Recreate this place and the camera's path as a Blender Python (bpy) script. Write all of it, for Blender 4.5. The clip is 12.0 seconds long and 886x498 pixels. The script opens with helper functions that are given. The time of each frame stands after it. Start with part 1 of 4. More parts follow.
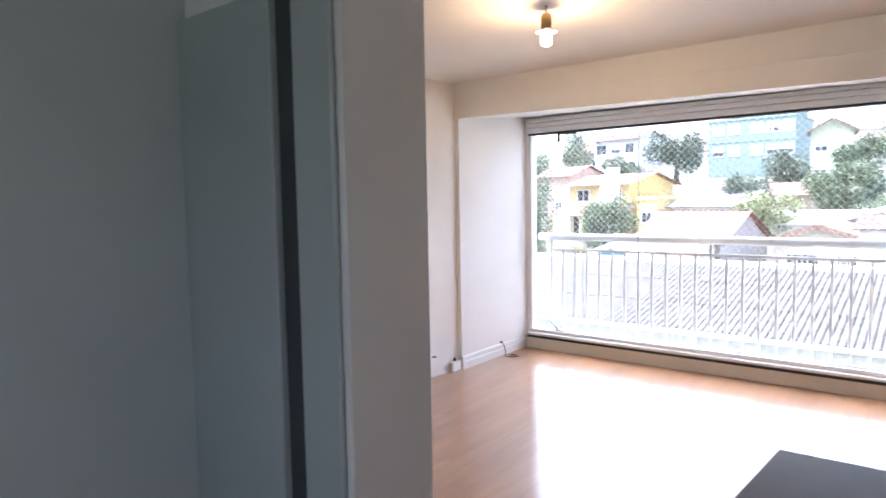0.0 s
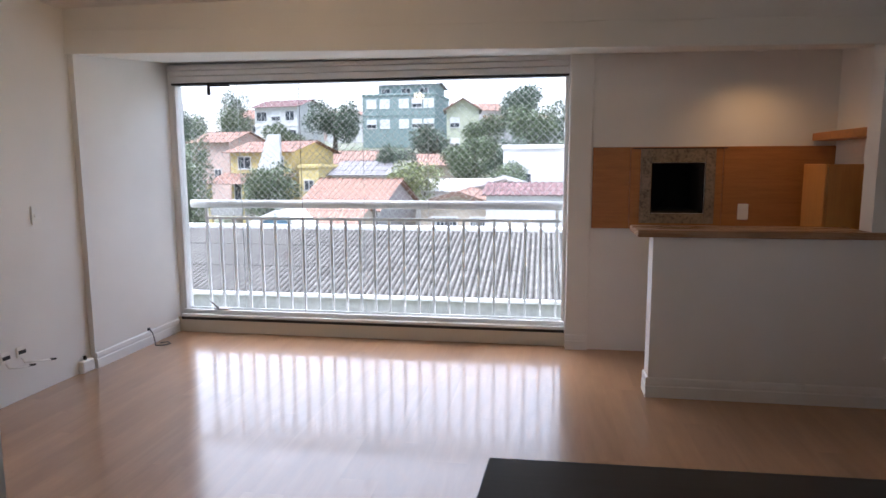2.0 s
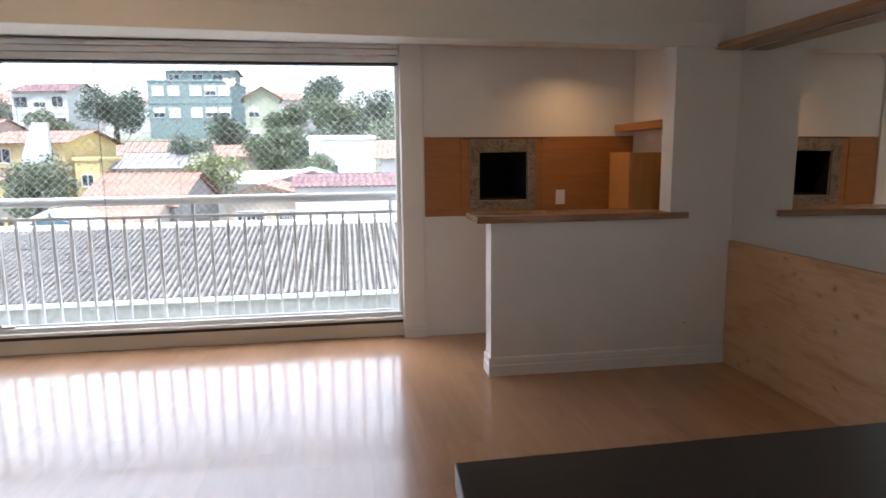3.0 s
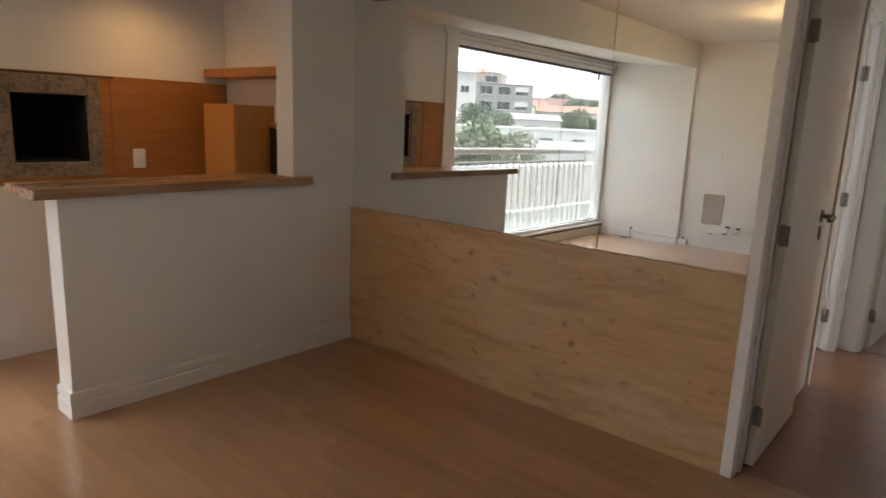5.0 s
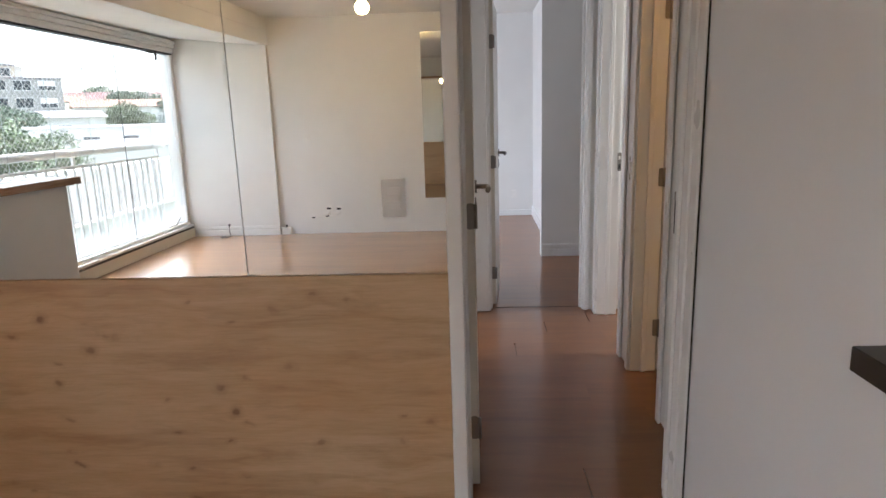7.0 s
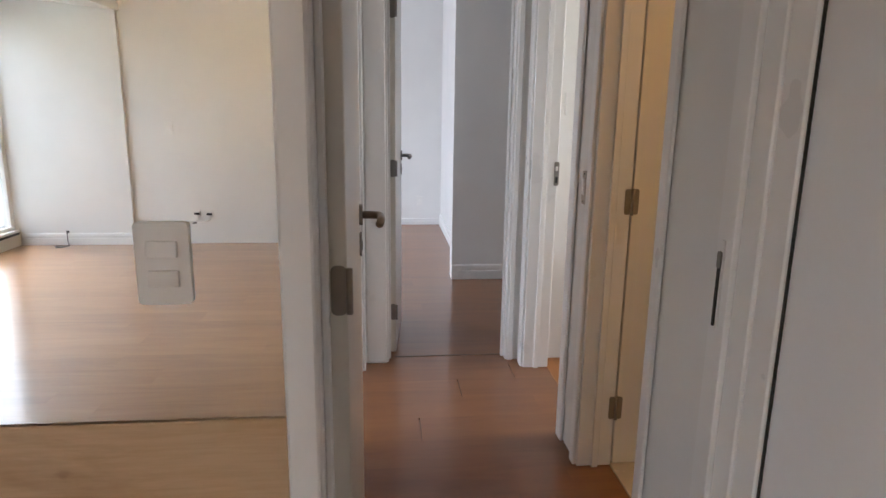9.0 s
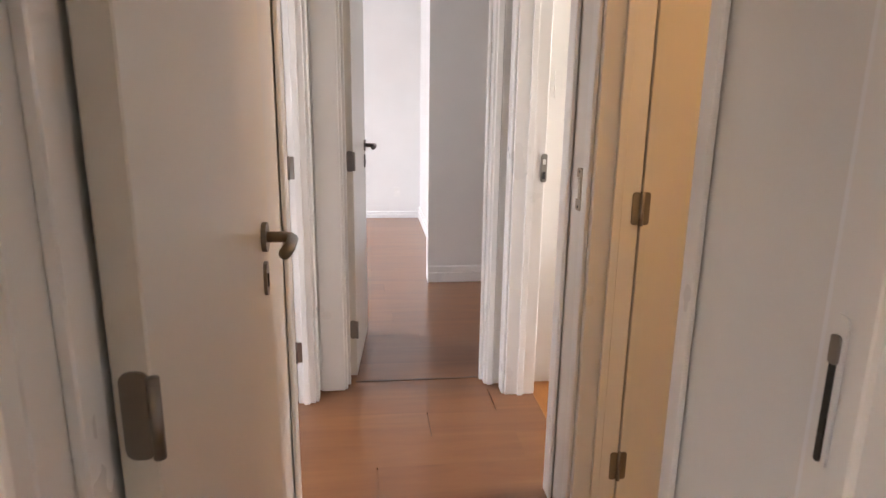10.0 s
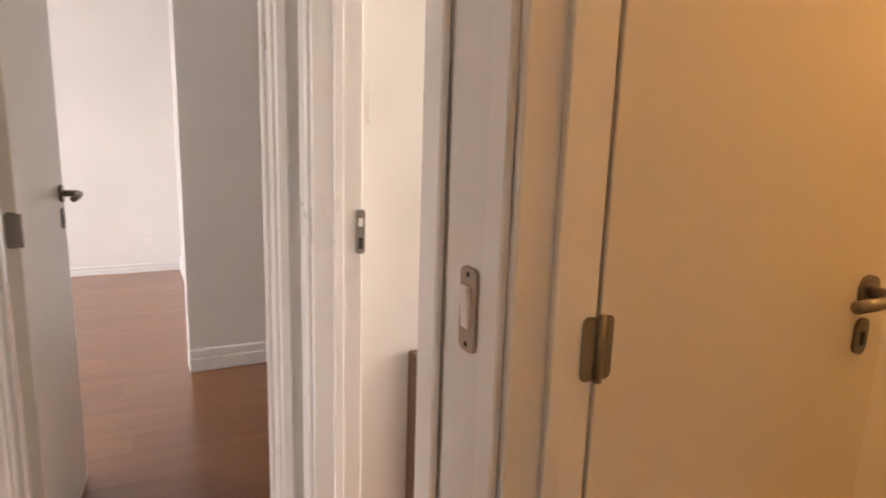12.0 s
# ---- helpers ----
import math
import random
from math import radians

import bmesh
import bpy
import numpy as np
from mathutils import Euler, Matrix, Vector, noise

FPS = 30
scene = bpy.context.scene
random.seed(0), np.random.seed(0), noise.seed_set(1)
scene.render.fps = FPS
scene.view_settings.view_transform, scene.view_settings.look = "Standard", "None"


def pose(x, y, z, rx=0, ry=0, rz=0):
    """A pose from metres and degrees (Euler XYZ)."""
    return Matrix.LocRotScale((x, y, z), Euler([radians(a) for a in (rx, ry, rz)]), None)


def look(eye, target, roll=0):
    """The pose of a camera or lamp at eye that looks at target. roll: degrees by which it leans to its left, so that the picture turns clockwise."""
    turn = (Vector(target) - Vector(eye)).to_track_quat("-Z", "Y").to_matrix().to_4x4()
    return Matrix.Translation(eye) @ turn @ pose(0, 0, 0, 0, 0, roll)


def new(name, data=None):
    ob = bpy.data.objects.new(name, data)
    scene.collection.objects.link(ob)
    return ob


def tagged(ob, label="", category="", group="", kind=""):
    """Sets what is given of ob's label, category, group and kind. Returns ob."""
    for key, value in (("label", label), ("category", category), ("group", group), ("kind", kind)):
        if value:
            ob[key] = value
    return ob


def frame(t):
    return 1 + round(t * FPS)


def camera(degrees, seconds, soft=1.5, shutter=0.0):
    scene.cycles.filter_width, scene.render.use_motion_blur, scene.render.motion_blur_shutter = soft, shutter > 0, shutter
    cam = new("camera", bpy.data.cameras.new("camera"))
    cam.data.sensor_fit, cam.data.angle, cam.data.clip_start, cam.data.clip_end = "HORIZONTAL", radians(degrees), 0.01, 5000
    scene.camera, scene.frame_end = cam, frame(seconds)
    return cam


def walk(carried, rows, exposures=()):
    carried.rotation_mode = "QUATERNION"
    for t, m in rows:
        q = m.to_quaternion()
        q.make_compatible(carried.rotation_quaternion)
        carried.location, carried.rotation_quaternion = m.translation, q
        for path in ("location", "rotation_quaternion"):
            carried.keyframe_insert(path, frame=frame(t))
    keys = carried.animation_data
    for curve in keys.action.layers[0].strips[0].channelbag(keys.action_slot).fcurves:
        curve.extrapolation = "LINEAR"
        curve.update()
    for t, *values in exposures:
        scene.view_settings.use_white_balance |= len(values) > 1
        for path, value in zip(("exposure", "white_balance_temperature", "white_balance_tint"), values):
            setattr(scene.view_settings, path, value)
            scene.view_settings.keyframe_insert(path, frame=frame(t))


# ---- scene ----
cam = camera(70.0, 12.0, shutter=0.15)

PATH = [
    (0, (-2.148, -4.38, 1.481), (-3.395, -2.824, 1.331), -1.0),
    (0.3, (-2.148, -4.29, 1.508), (-3.185, -2.588, 1.343), 0.0),
    (0.5, (-2.147, -4.3, 1.517), (-3.08, -2.539, 1.347), 0.1),
    (1, (-2.188, -4.226, 1.477), (-2.881, -2.359, 1.292), 0.3),
    (1.5, (-2.255, -4.092, 1.454), (-2.727, -2.161, 1.234), 0.6),
    (2, (-2.322, -3.954, 1.432), (-2.63, -1.995, 1.172), -0.2),
    (2.5, (-2.463, -3.887, 1.427), (-2.559, -1.911, 1.135), 0.2),
    (2.7, (-2.503, -3.901, 1.43), (-2.43, -1.924, 1.141), -0.2),
    (4.3, (-2.587, -3.368, 1.379), (-1.622, -1.653, 1.018), 1.7),
    (4.5, (-2.571, -3.241, 1.369), (-1.462, -1.62, 0.996), 2.3),
    (5, (-2.61, -2.966, 1.393), (-1.117, -1.696, 0.994), 2.3),
    (5.5, (-2.5, -2.789, 1.375), (-0.783, -1.846, 0.972), 1.9),
    (6, (-2.299, -2.614, 1.35), (-0.414, -2.082, 0.944), 1.4),
    (6.5, (-2.158, -2.525, 1.354), (-0.225, -2.259, 0.915), -0.6),
    (7, (-1.948, -2.41, 1.346), (0.002, -2.301, 0.919), -1.8),
    (7.2, (-1.877, -2.394, 1.343), (0.077, -2.343, 0.919), -1.2),
    (8.8, (-1.017, -2.451, 1.31), (0.933, -2.591, 0.888), 1.3),
    (9, (-0.919, -2.461, 1.308), (1.023, -2.654, 0.87), 0.8),
    (9.5, (-0.64, -2.545, 1.291), (1.292, -2.768, 0.827), 1.5),
    (10, (-0.423, -2.601, 1.291), (1.505, -2.83, 0.811), 0.8),
    (10.5, (-0.12, -2.616, 1.296), (1.799, -2.944, 0.838), 1.9),
    (11, (0.111, -2.65, 1.299), (2.004, -3.138, 0.875), 2.5),
    (11.5, (0.361, -2.709, 1.312), (2.264, -3.199, 0.94), 0.5),
    (12, (0.543, -2.778, 1.284), (2.297, -3.654, 0.891), 1.8),
]
EXPOSURES = [(0.0, 3.1, 5550, 19), (0.2, 2.5, 5550, 19), (0.5, 2.1, 5600, 18), (1.5, 1.95, 5650, 17), (2.5, 2.25, 5700, 15), (4.5, 2.4, 6350, 12), (5.5, 2.6, 6500, 11), (6.5, 2.9, 6050, 12), (7.0, 2.95, 5950, 12), (9.0, 3.05, 5900, 12), (9.5, 3.3, 6250, 15), (10.0, 3.6, 6650, 18), (10.5, 3.75, 7000, 19), (11.0, 3.75, 7000, 19), (11.5, 3.55, 7200, 20), (12.0, 3.45, 7450, 22)]
walk(cam, [(t, look(eye, target, roll)) for t, eye, target, roll in PATH], EXPOSURES)

# ---- light ----
world = bpy.data.worlds.new("overcast_sky")
scene.world = world
world.use_nodes = True
_n, _l = world.node_tree.nodes, world.node_tree.links
_sky = _n.new("ShaderNodeTexSky")
_sky.sky_type, _sky.sun_disc = "NISHITA", False
_sky.sun_elevation, _sky.sun_rotation = radians(64), radians(-35)
_sky.air_density, _sky.dust_density, _sky.ozone_density = 1.0, 5.0, 1.0
_pale = _n.new("ShaderNodeHueSaturation")
_pale.inputs["Saturation"].default_value = 0.45
_l.new(_sky.outputs["Color"], _pale.inputs["Color"])
_l.new(_pale.outputs["Color"], _n["Background"].inputs["Color"])
_n["Background"].inputs["Strength"].default_value = 0.15


def lamp(name, kind, at, watts, colour, **more):
    data = bpy.data.lights.new(name, kind)
    data.energy, data.color = watts, colour
    for key, value in more.items():
        if key == "size":
            data.shape, data.size, data.size_y = "RECTANGLE", value[0], value[1]
        if key == "radius":
            data.shadow_soft_size = value
        if key == "cone":
            data.spot_size, data.spot_blend = radians(value), 1.0
        if key == "angle":
            data.angle = radians(value)
    ob = new(name, data)
    ob.matrix_world = at
    return ob


WARM, LAMP = (1.0, 0.62, 0.28), (-3.81, -1.42, 2.27)
sun = lamp("sun", "SUN", look((0, 0, 30), (8, 12, 0)), 1.5, (1.0, 0.96, 0.9), angle=20)
lamp("pendant_light", "POINT", pose(LAMP[0], LAMP[1], 2.275), 2.0, WARM, radius=0.06)
lamp("niche_light", "SPOT", look((-0.86, 0.62, 2.13), (-0.86, 0.78, 0)), 1.8, (1.0, 0.54, 0.20), radius=0.04, cone=145)
lamp("bathroom_light", "POINT", pose(0.72, -4.45, 2.3), 1.3, (1.0, 0.53, 0.18), radius=0.06)
lamp("bedroom_daylight", "AREA", look((4.3, 0.86, 1.5), (4.3, -3, 0.9)), 7.4, (0.80, 0.89, 1.0), size=(2.2, 1.3))
lamp("side_room_daylight", "AREA", look((1.1, 0.86, 1.5), (1.1, -3, 0.9)), 4.0, (0.92, 0.96, 1.0), size=(1.4, 1.2))
# unseen kitchen lamp, added to brighten the half wall and entry panel
lamp("kitchen_fill", "AREA", look((-2.2, -5.96, 1.6), (-2.2, -3, 1.2)), 0.85, (0.80, 0.95, 0.98), size=(1.6, 1.0))
lamp("end_room_daylight", "AREA", look((1.9, -5.84, 1.5), (1.9, -3, 0.9)), 4, (1.0, 0.95, 0.85), size=(0.9, 1.0))


# ---- materials ----
def rgb(c):
    return (*c, 1.0)


class Mat:
    """A Principled material with the nodes that its grain and wear need."""

    def __init__(self, name, colour, rough=0.5, metal=0.0):
        self.m = bpy.data.materials.new(name)
        self.m.use_nodes = True
        self.n, self.l = self.m.node_tree.nodes, self.m.node_tree.links
        self.p = self.n["Principled BSDF"]
        self.p.inputs["Base Color"].default_value = rgb(colour)
        self.p.inputs["Roughness"].default_value = rough
        self.p.inputs["Metallic"].default_value = metal
        self.co = None

    def coords(self, scale=(1, 1, 1), turn=(0, 0, 0), by_object=False):
        tc = self.n.new("ShaderNodeTexCoord")
        mp = self.n.new("ShaderNodeMapping")
        mp.inputs["Scale"].default_value = scale
        mp.inputs["Rotation"].default_value = turn
        self.l.new(tc.outputs["Object"], mp.inputs["Vector"])
        if by_object:
            oi = self.n.new("ShaderNodeObjectInfo")
            mul = self.n.new("ShaderNodeVectorMath")
            mul.operation = "MULTIPLY_ADD"
            mul.inputs[1].default_value = (37, 53, 71)
            self.l.new(oi.outputs["Random"], mul.inputs[0])
            self.l.new(mp.outputs["Vector"], mul.inputs[2])
            return mul.outputs["Vector"]
        return mp.outputs["Vector"]

    def noise(self, vec, scale, detail=4, rough=0.55, distort=0.0):
        t = self.n.new("ShaderNodeTexNoise")
        t.inputs["Scale"].default_value, t.inputs["Detail"].default_value = scale, detail
        t.inputs["Roughness"].default_value, t.inputs["Distortion"].default_value = rough, distort
        self.l.new(vec, t.inputs["Vector"])
        return t.outputs["Fac"]

    def ramp(self, fac, stops):
        r = self.n.new("ShaderNodeValToRGB")
        el = r.color_ramp.elements
        while len(el) < len(stops):
            el.new(0.5)
        for e, (pos, c) in zip(el, stops):
            e.position, e.color = pos, rgb(c)
        self.l.new(fac, r.inputs["Fac"])
        return r.outputs["Color"]

    def mix(self, fac, a, b, kind="MIX"):
        m = self.n.new("ShaderNodeMix")
        m.data_type, m.blend_type = "RGBA", kind
        for sock, v in ((m.inputs["Factor"], fac), (m.inputs["A"], a), (m.inputs["B"], b)):
            if isinstance(v, (float, int)):
                sock.default_value = v
            elif isinstance(v, tuple):
                sock.default_value = rgb(v)
            else:
                self.l.new(v, sock)
        return m.outputs["Result"]

    def colour(self, out):
        self.l.new(out, self.p.inputs["Base Color"])

    def rough(self, fac, low, high):
        r = self.n.new("ShaderNodeMapRange")
        r.inputs["To Min"].default_value, r.inputs["To Max"].default_value = low, high
        self.l.new(fac, r.inputs["Value"])
        self.l.new(r.outputs["Result"], self.p.inputs["Roughness"])

    def bump(self, fac, strength=0.1, distance=0.002):
        b = self.n.new("ShaderNodeBump")
        b.inputs["Strength"].default_value, b.inputs["Distance"].default_value = strength, distance
        self.l.new(fac, b.inputs["Height"])
        self.l.new(b.outputs["Normal"], self.p.inputs["Normal"])


def painted(name, colour, rough=0.55, blotch=0.06, grain=0.15):
    m = Mat(name, colour, rough)
    v = m.coords()
    big, fine = m.noise(v, 1.3, 3), m.noise(v, 160, 3)
    dark = tuple(c * (1 - blotch) for c in colour)
    m.colour(m.ramp(big, [(0.35, dark), (0.65, colour)]))
    m.rough(m.noise(v, 6, 3), rough - 0.08, rough + 0.08)
    m.bump(fine, grain, 0.001)
    return m.m


def wood(name, pale, mid, dark, along=(1, 12, 12), rough=0.35, knots=0.0, by_object=False, gloss_var=0.08, coat=0.0, tone=0.0, fine=0.22, detail=6, relief=0.06):
    m = Mat(name, mid, rough)
    v = m.coords(along, by_object=by_object)
    g = m.noise(v, 2.2, detail, 0.6, 0.6)
    f = m.noise(v, 14, 4, 0.6)
    c = m.ramp(g, [(0.28, dark), (0.5, mid), (0.72, pale)])
    c = m.mix(fine, c, m.ramp(f, [(0.35, dark), (0.65, pale)]), "MIX")
    if tone:
        oi = m.n.new("ShaderNodeObjectInfo")
        c = m.mix(tone, c, m.ramp(oi.outputs["Random"], [(0.0, tuple(x * 0.62 for x in mid)), (0.5, mid), (1.0, tuple(min(1, x * 1.25) for x in pale))]))
    if knots:
        w = m.coords((1, 4.2, 6.5))
        vo = m.n.new("ShaderNodeTexVoronoi")
        vo.inputs["Scale"].default_value = 0.9
        m.l.new(w, vo.inputs["Vector"])
        c = m.mix(m.ramp(vo.outputs["Distance"], [(0.05, (knots,) * 3), (0.16, (0, 0, 0))]), c, tuple(x * 0.5 for x in dark))
    m.colour(c)
    m.rough(g, rough - gloss_var, rough + gloss_var)
    if relief:
        m.bump(f, relief, 0.001)
    if coat:
        m.p.inputs["Coat Weight"].default_value = coat
        geo = m.n.new("ShaderNodeNewGeometry")
        smear = m.n.new("ShaderNodeMapRange")
        smear.inputs["From Min"].default_value, smear.inputs["From Max"].default_value = 0.35, 0.7
        smear.inputs["To Min"].default_value, smear.inputs["To Max"].default_value = 0.07, 0.19
        m.l.new(m.noise(geo.outputs["Position"], 1.7, 5, 0.62, 0.8), smear.inputs["Value"])
        m.l.new(smear.outputs["Result"], m.p.inputs["Coat Roughness"])
    return m.m


def pine(name):
    """Pale knotty pine print: long grain along y, darker growth bands and clustered knots."""
    m = Mat(name, (0.5, 0.36, 0.22), 0.38)
    v = m.coords((8, 0.75, 8))
    warp = m.noise(m.coords((1, 0.8, 2.5)), 2.0, 3)
    off = m.n.new("ShaderNodeVectorMath")
    off.operation = "MULTIPLY_ADD"
    off.inputs[1].default_value = (0.0, 0.0, 1.5)
    m.l.new(warp, off.inputs[0])
    m.l.new(v, off.inputs[2])
    g = m.noise(off.outputs["Vector"], 1.6, 7, 0.62, 0.3)
    f = m.noise(m.coords((30, 1.6, 30)), 6, 4, 0.6)
    c = m.ramp(g, [(0.26, (0.39, 0.235, 0.12)), (0.40, (0.58, 0.39, 0.22)), (0.58, (0.67, 0.475, 0.29)), (0.74, (0.51, 0.33, 0.178))])
    c = m.mix(0.24, c, m.ramp(f, [(0.35, (0.38, 0.235, 0.12)), (0.6, (0.56, 0.40, 0.25))]))
    for scale, size, depth, stretch in ((3.4, 0.058, 0.78, (1, 0.9, 1.3)), (6.5, 0.066, 0.62, (1, 0.75, 1.3))):
        vo = m.n.new("ShaderNodeTexVoronoi")
        vo.voronoi_dimensions = "2D"
        vo.inputs["Scale"].default_value = scale
        bend = m.n.new("ShaderNodeVectorMath")
        bend.operation = "MULTIPLY_ADD"
        bend.inputs[1].default_value = (0.10, 0.07, 0.0)
        m.l.new(m.noise(m.coords((1, 1, 1)), 9, 3), bend.inputs[0])
        m.l.new(m.coords(stretch, (0, math.pi / 2, 0)), bend.inputs[2])
        m.l.new(bend.outputs["Vector"], vo.inputs["Vector"])
        near = m.ramp(vo.outputs["Distance"], [(size * 0.5, (depth,) * 3), (size * 1.1, (0.3 * depth,) * 3), (size * 2.4, (0, 0, 0))])
        here = m.ramp(m.noise(m.coords((1, 1, 1)), 1.7 + scale * 0.1, 2), [(0.51, (0, 0, 0)), (0.60, (1, 1, 1))])
        c = m.mix(m.mix(1.0, near, here, "MULTIPLY"), c, (0.19, 0.10, 0.05))
    cloud = m.ramp(m.noise(m.coords((1, 1.1, 7)), 2.1, 5, 0.65, 0.4), [(0.50, (0, 0, 0)), (0.70, (0.42, 0.42, 0.42))])
    c = m.mix(cloud, c, (0.30, 0.175, 0.09))
    drift = m.ramp(m.noise(m.coords((1, 0.7, 1.2)), 1.3, 2), [(0.38, (0.55, 0.55, 0.55)), (0.6, (0, 0, 0))])
    c = m.mix(drift, c, m.mix(1.0, c, (0.98, 0.82, 0.66), "MULTIPLY"))
    m.colour(c)
    m.rough(g, 0.32, 0.46)
    m.bump(f, 0.05, 0.001)
    return m.m


def plain(name, colour, rough=0.4, metal=0.0, wear=0.08):
    m = Mat(name, colour, rough, metal)
    v = m.coords()
    m.colour(m.ramp(m.noise(v, 9, 4), [(0.3, tuple(c * (1 - wear) for c in colour)), (0.7, colour)]))
    m.rough(m.noise(v, 30, 3), max(0.02, rough - 0.06), rough + 0.06)
    return m.m


WALL = painted("white_wall_paint", (0.84, 0.835, 0.815))
CEIL = painted("ceiling_paint", (0.83, 0.82, 0.79), 0.7)
TRIM = painted("white_lacquer", (0.86, 0.86, 0.85), 0.3, 0.04, 0.015)
DOORW = painted("door_lacquer", (0.80, 0.77, 0.70), 0.32, 0.04, 0.015)
SILLW = painted("cream_trim", (0.72, 0.66, 0.54), 0.45)
FLOORW = wood("laminate_floor", (0.46, 0.265, 0.135), (0.385, 0.21, 0.104), (0.305, 0.158, 0.074), (4.2, 0.5, 4.2), 0.30, by_object=True, gloss_var=0.04, tone=0.16, coat=0.85, fine=0.10, detail=4, relief=0.02)
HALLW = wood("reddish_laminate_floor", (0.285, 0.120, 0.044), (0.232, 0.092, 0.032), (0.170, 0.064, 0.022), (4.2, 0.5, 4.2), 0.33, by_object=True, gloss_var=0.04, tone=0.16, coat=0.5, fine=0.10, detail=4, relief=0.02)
PANELW = pine("pale_pine_laminate")
OAKW = wood("honey_oak_veneer", (0.46, 0.195, 0.052), (0.39, 0.158, 0.040), (0.30, 0.115, 0.028), (1.2, 14, 14), 0.4)
OAKV = wood("honey_oak_upright", (0.62, 0.30, 0.078), (0.57, 0.262, 0.066), (0.50, 0.22, 0.055), (14, 14, 1.2), 0.4)
SHELFW = wood("shelf_oak", (0.44, 0.27, 0.15), (0.36, 0.21, 0.11), (0.28, 0.155, 0.08), (16, 1.0, 16), 0.34)
SLABW = wood("counter_oak", (0.46, 0.30, 0.19), (0.37, 0.225, 0.13), (0.27, 0.15, 0.08), (1.0, 16, 16), 0.28)
BLACKW = wood("black_brown_laminate", (0.035, 0.032, 0.032), (0.024, 0.021, 0.021), (0.014, 0.012, 0.012), (1.4, 18, 18), 0.32)
STEEL = plain("brushed_steel", (0.30, 0.28, 0.26), 0.36, 1.0)
ALU = plain("white_aluminium", (0.78, 0.78, 0.77), 0.35)
GREYALU = plain("grey_aluminium", (0.78, 0.78, 0.77), 0.4, 0.1)
RAILW = plain("white_rail_paint", (0.80, 0.80, 0.79), 0.4)
PLASTIC = plain("white_plastic", (0.88, 0.87, 0.84), 0.3)
DARK = plain("black_plastic", (0.02, 0.02, 0.02), 0.5)
SOOT = plain("soot_black_brick", (0.012, 0.011, 0.010), 0.95)
EDGEG = plain("glass_edge", (0.55, 0.60, 0.59), 0.2)
CHESTW = plain("dark_brown_veneer", (0.16, 0.085, 0.045), 0.4)
CORD = plain("cord_white", (0.75, 0.75, 0.75), 0.6)


def mirror_mat():
    m = Mat("mirror_silver", (0.86, 0.88, 0.86), 0.0, 1.0)
    m.p.inputs["Roughness"].default_value = 0.004
    return m.m


def glass_mat():
    m = Mat("window_glass", (1, 1, 1), 0.0)
    out = m.n["Material Output"]
    tr, gl, mx, lw, pw, ml = (m.n.new(k) for k in ("ShaderNodeBsdfTransparent", "ShaderNodeBsdfGlossy", "ShaderNodeMixShader", "ShaderNodeLayerWeight", "ShaderNodeMath", "ShaderNodeMath"))
    tr.inputs["Color"].default_value = (0.96, 0.975, 0.97, 1)
    gl.inputs["Roughness"].default_value = 0.01
    lw.inputs["Blend"].default_value = 0.5
    pw.operation, ml.operation = "POWER", "MULTIPLY_ADD"
    pw.inputs[1].default_value, ml.inputs[1].default_value, ml.inputs[2].default_value = 4.5, 0.7, 0.025
    m.l.new(lw.outputs["Facing"], pw.inputs[0])
    m.l.new(pw.outputs[0], ml.inputs[0])
    m.l.new(ml.outputs[0], mx.inputs[0])
    m.l.new(tr.outputs[0], mx.inputs[1])
    m.l.new(gl.outputs[0], mx.inputs[2])
    m.l.new(mx.outputs[0], out.inputs["Surface"])
    return m.m


def granite_mat():
    m = Mat("speckled_granite", (0.5, 0.46, 0.4), 0.3)
    v = m.coords()
    c = m.ramp(m.noise(v, 55, 3), [(0.34, (0.07, 0.05, 0.035)), (0.43, (0.20, 0.15, 0.10)), (0.6, (0.30, 0.235, 0.165))])
    m.colour(m.mix(0.35, c, m.ramp(m.noise(v, 14, 3), [(0.4, (0.17, 0.125, 0.085)), (0.6, (0.34, 0.27, 0.19))])))
    return m.m


def glow_mat(name, colour, strength):
    m = Mat(name, colour, 0.3)
    m.p.inputs["Emission Color"].default_value = rgb(colour)
    m.p.inputs["Emission Strength"].default_value = strength
    return m.m


MIRROR, GLASS, GRANITE = mirror_mat(), glass_mat(), granite_mat()
BULB = glow_mat("lit_bulb", (1.0, 0.70, 0.34), 7)
TILE = plain("beige_tile", (0.55, 0.47, 0.36), 0.25)


# ---- mesh helpers ----
def cuboid(x0, x1, y0, y1, z0, z1, bevel=0.0, seg=1):
    bm = bmesh.new()
    bmesh.ops.create_cube(bm, size=1)
    for v in bm.verts:
        v.co = ((x0 + x1) / 2 + v.co.x * (x1 - x0), (y0 + y1) / 2 + v.co.y * (y1 - y0), (z0 + z1) / 2 + v.co.z * (z1 - z0))
    if bevel:
        bmesh.ops.bevel(bm, geom=bm.edges[:], offset=bevel, segments=seg, affect="EDGES", profile=0.5)
    return bm


def merged(*parts):
    bm = bmesh.new()
    for p in parts:
        tmp = bpy.data.meshes.new("tmp")
        p.to_mesh(tmp)
        p.free()
        bm.from_mesh(tmp)
        bpy.data.meshes.remove(tmp)
    return bm


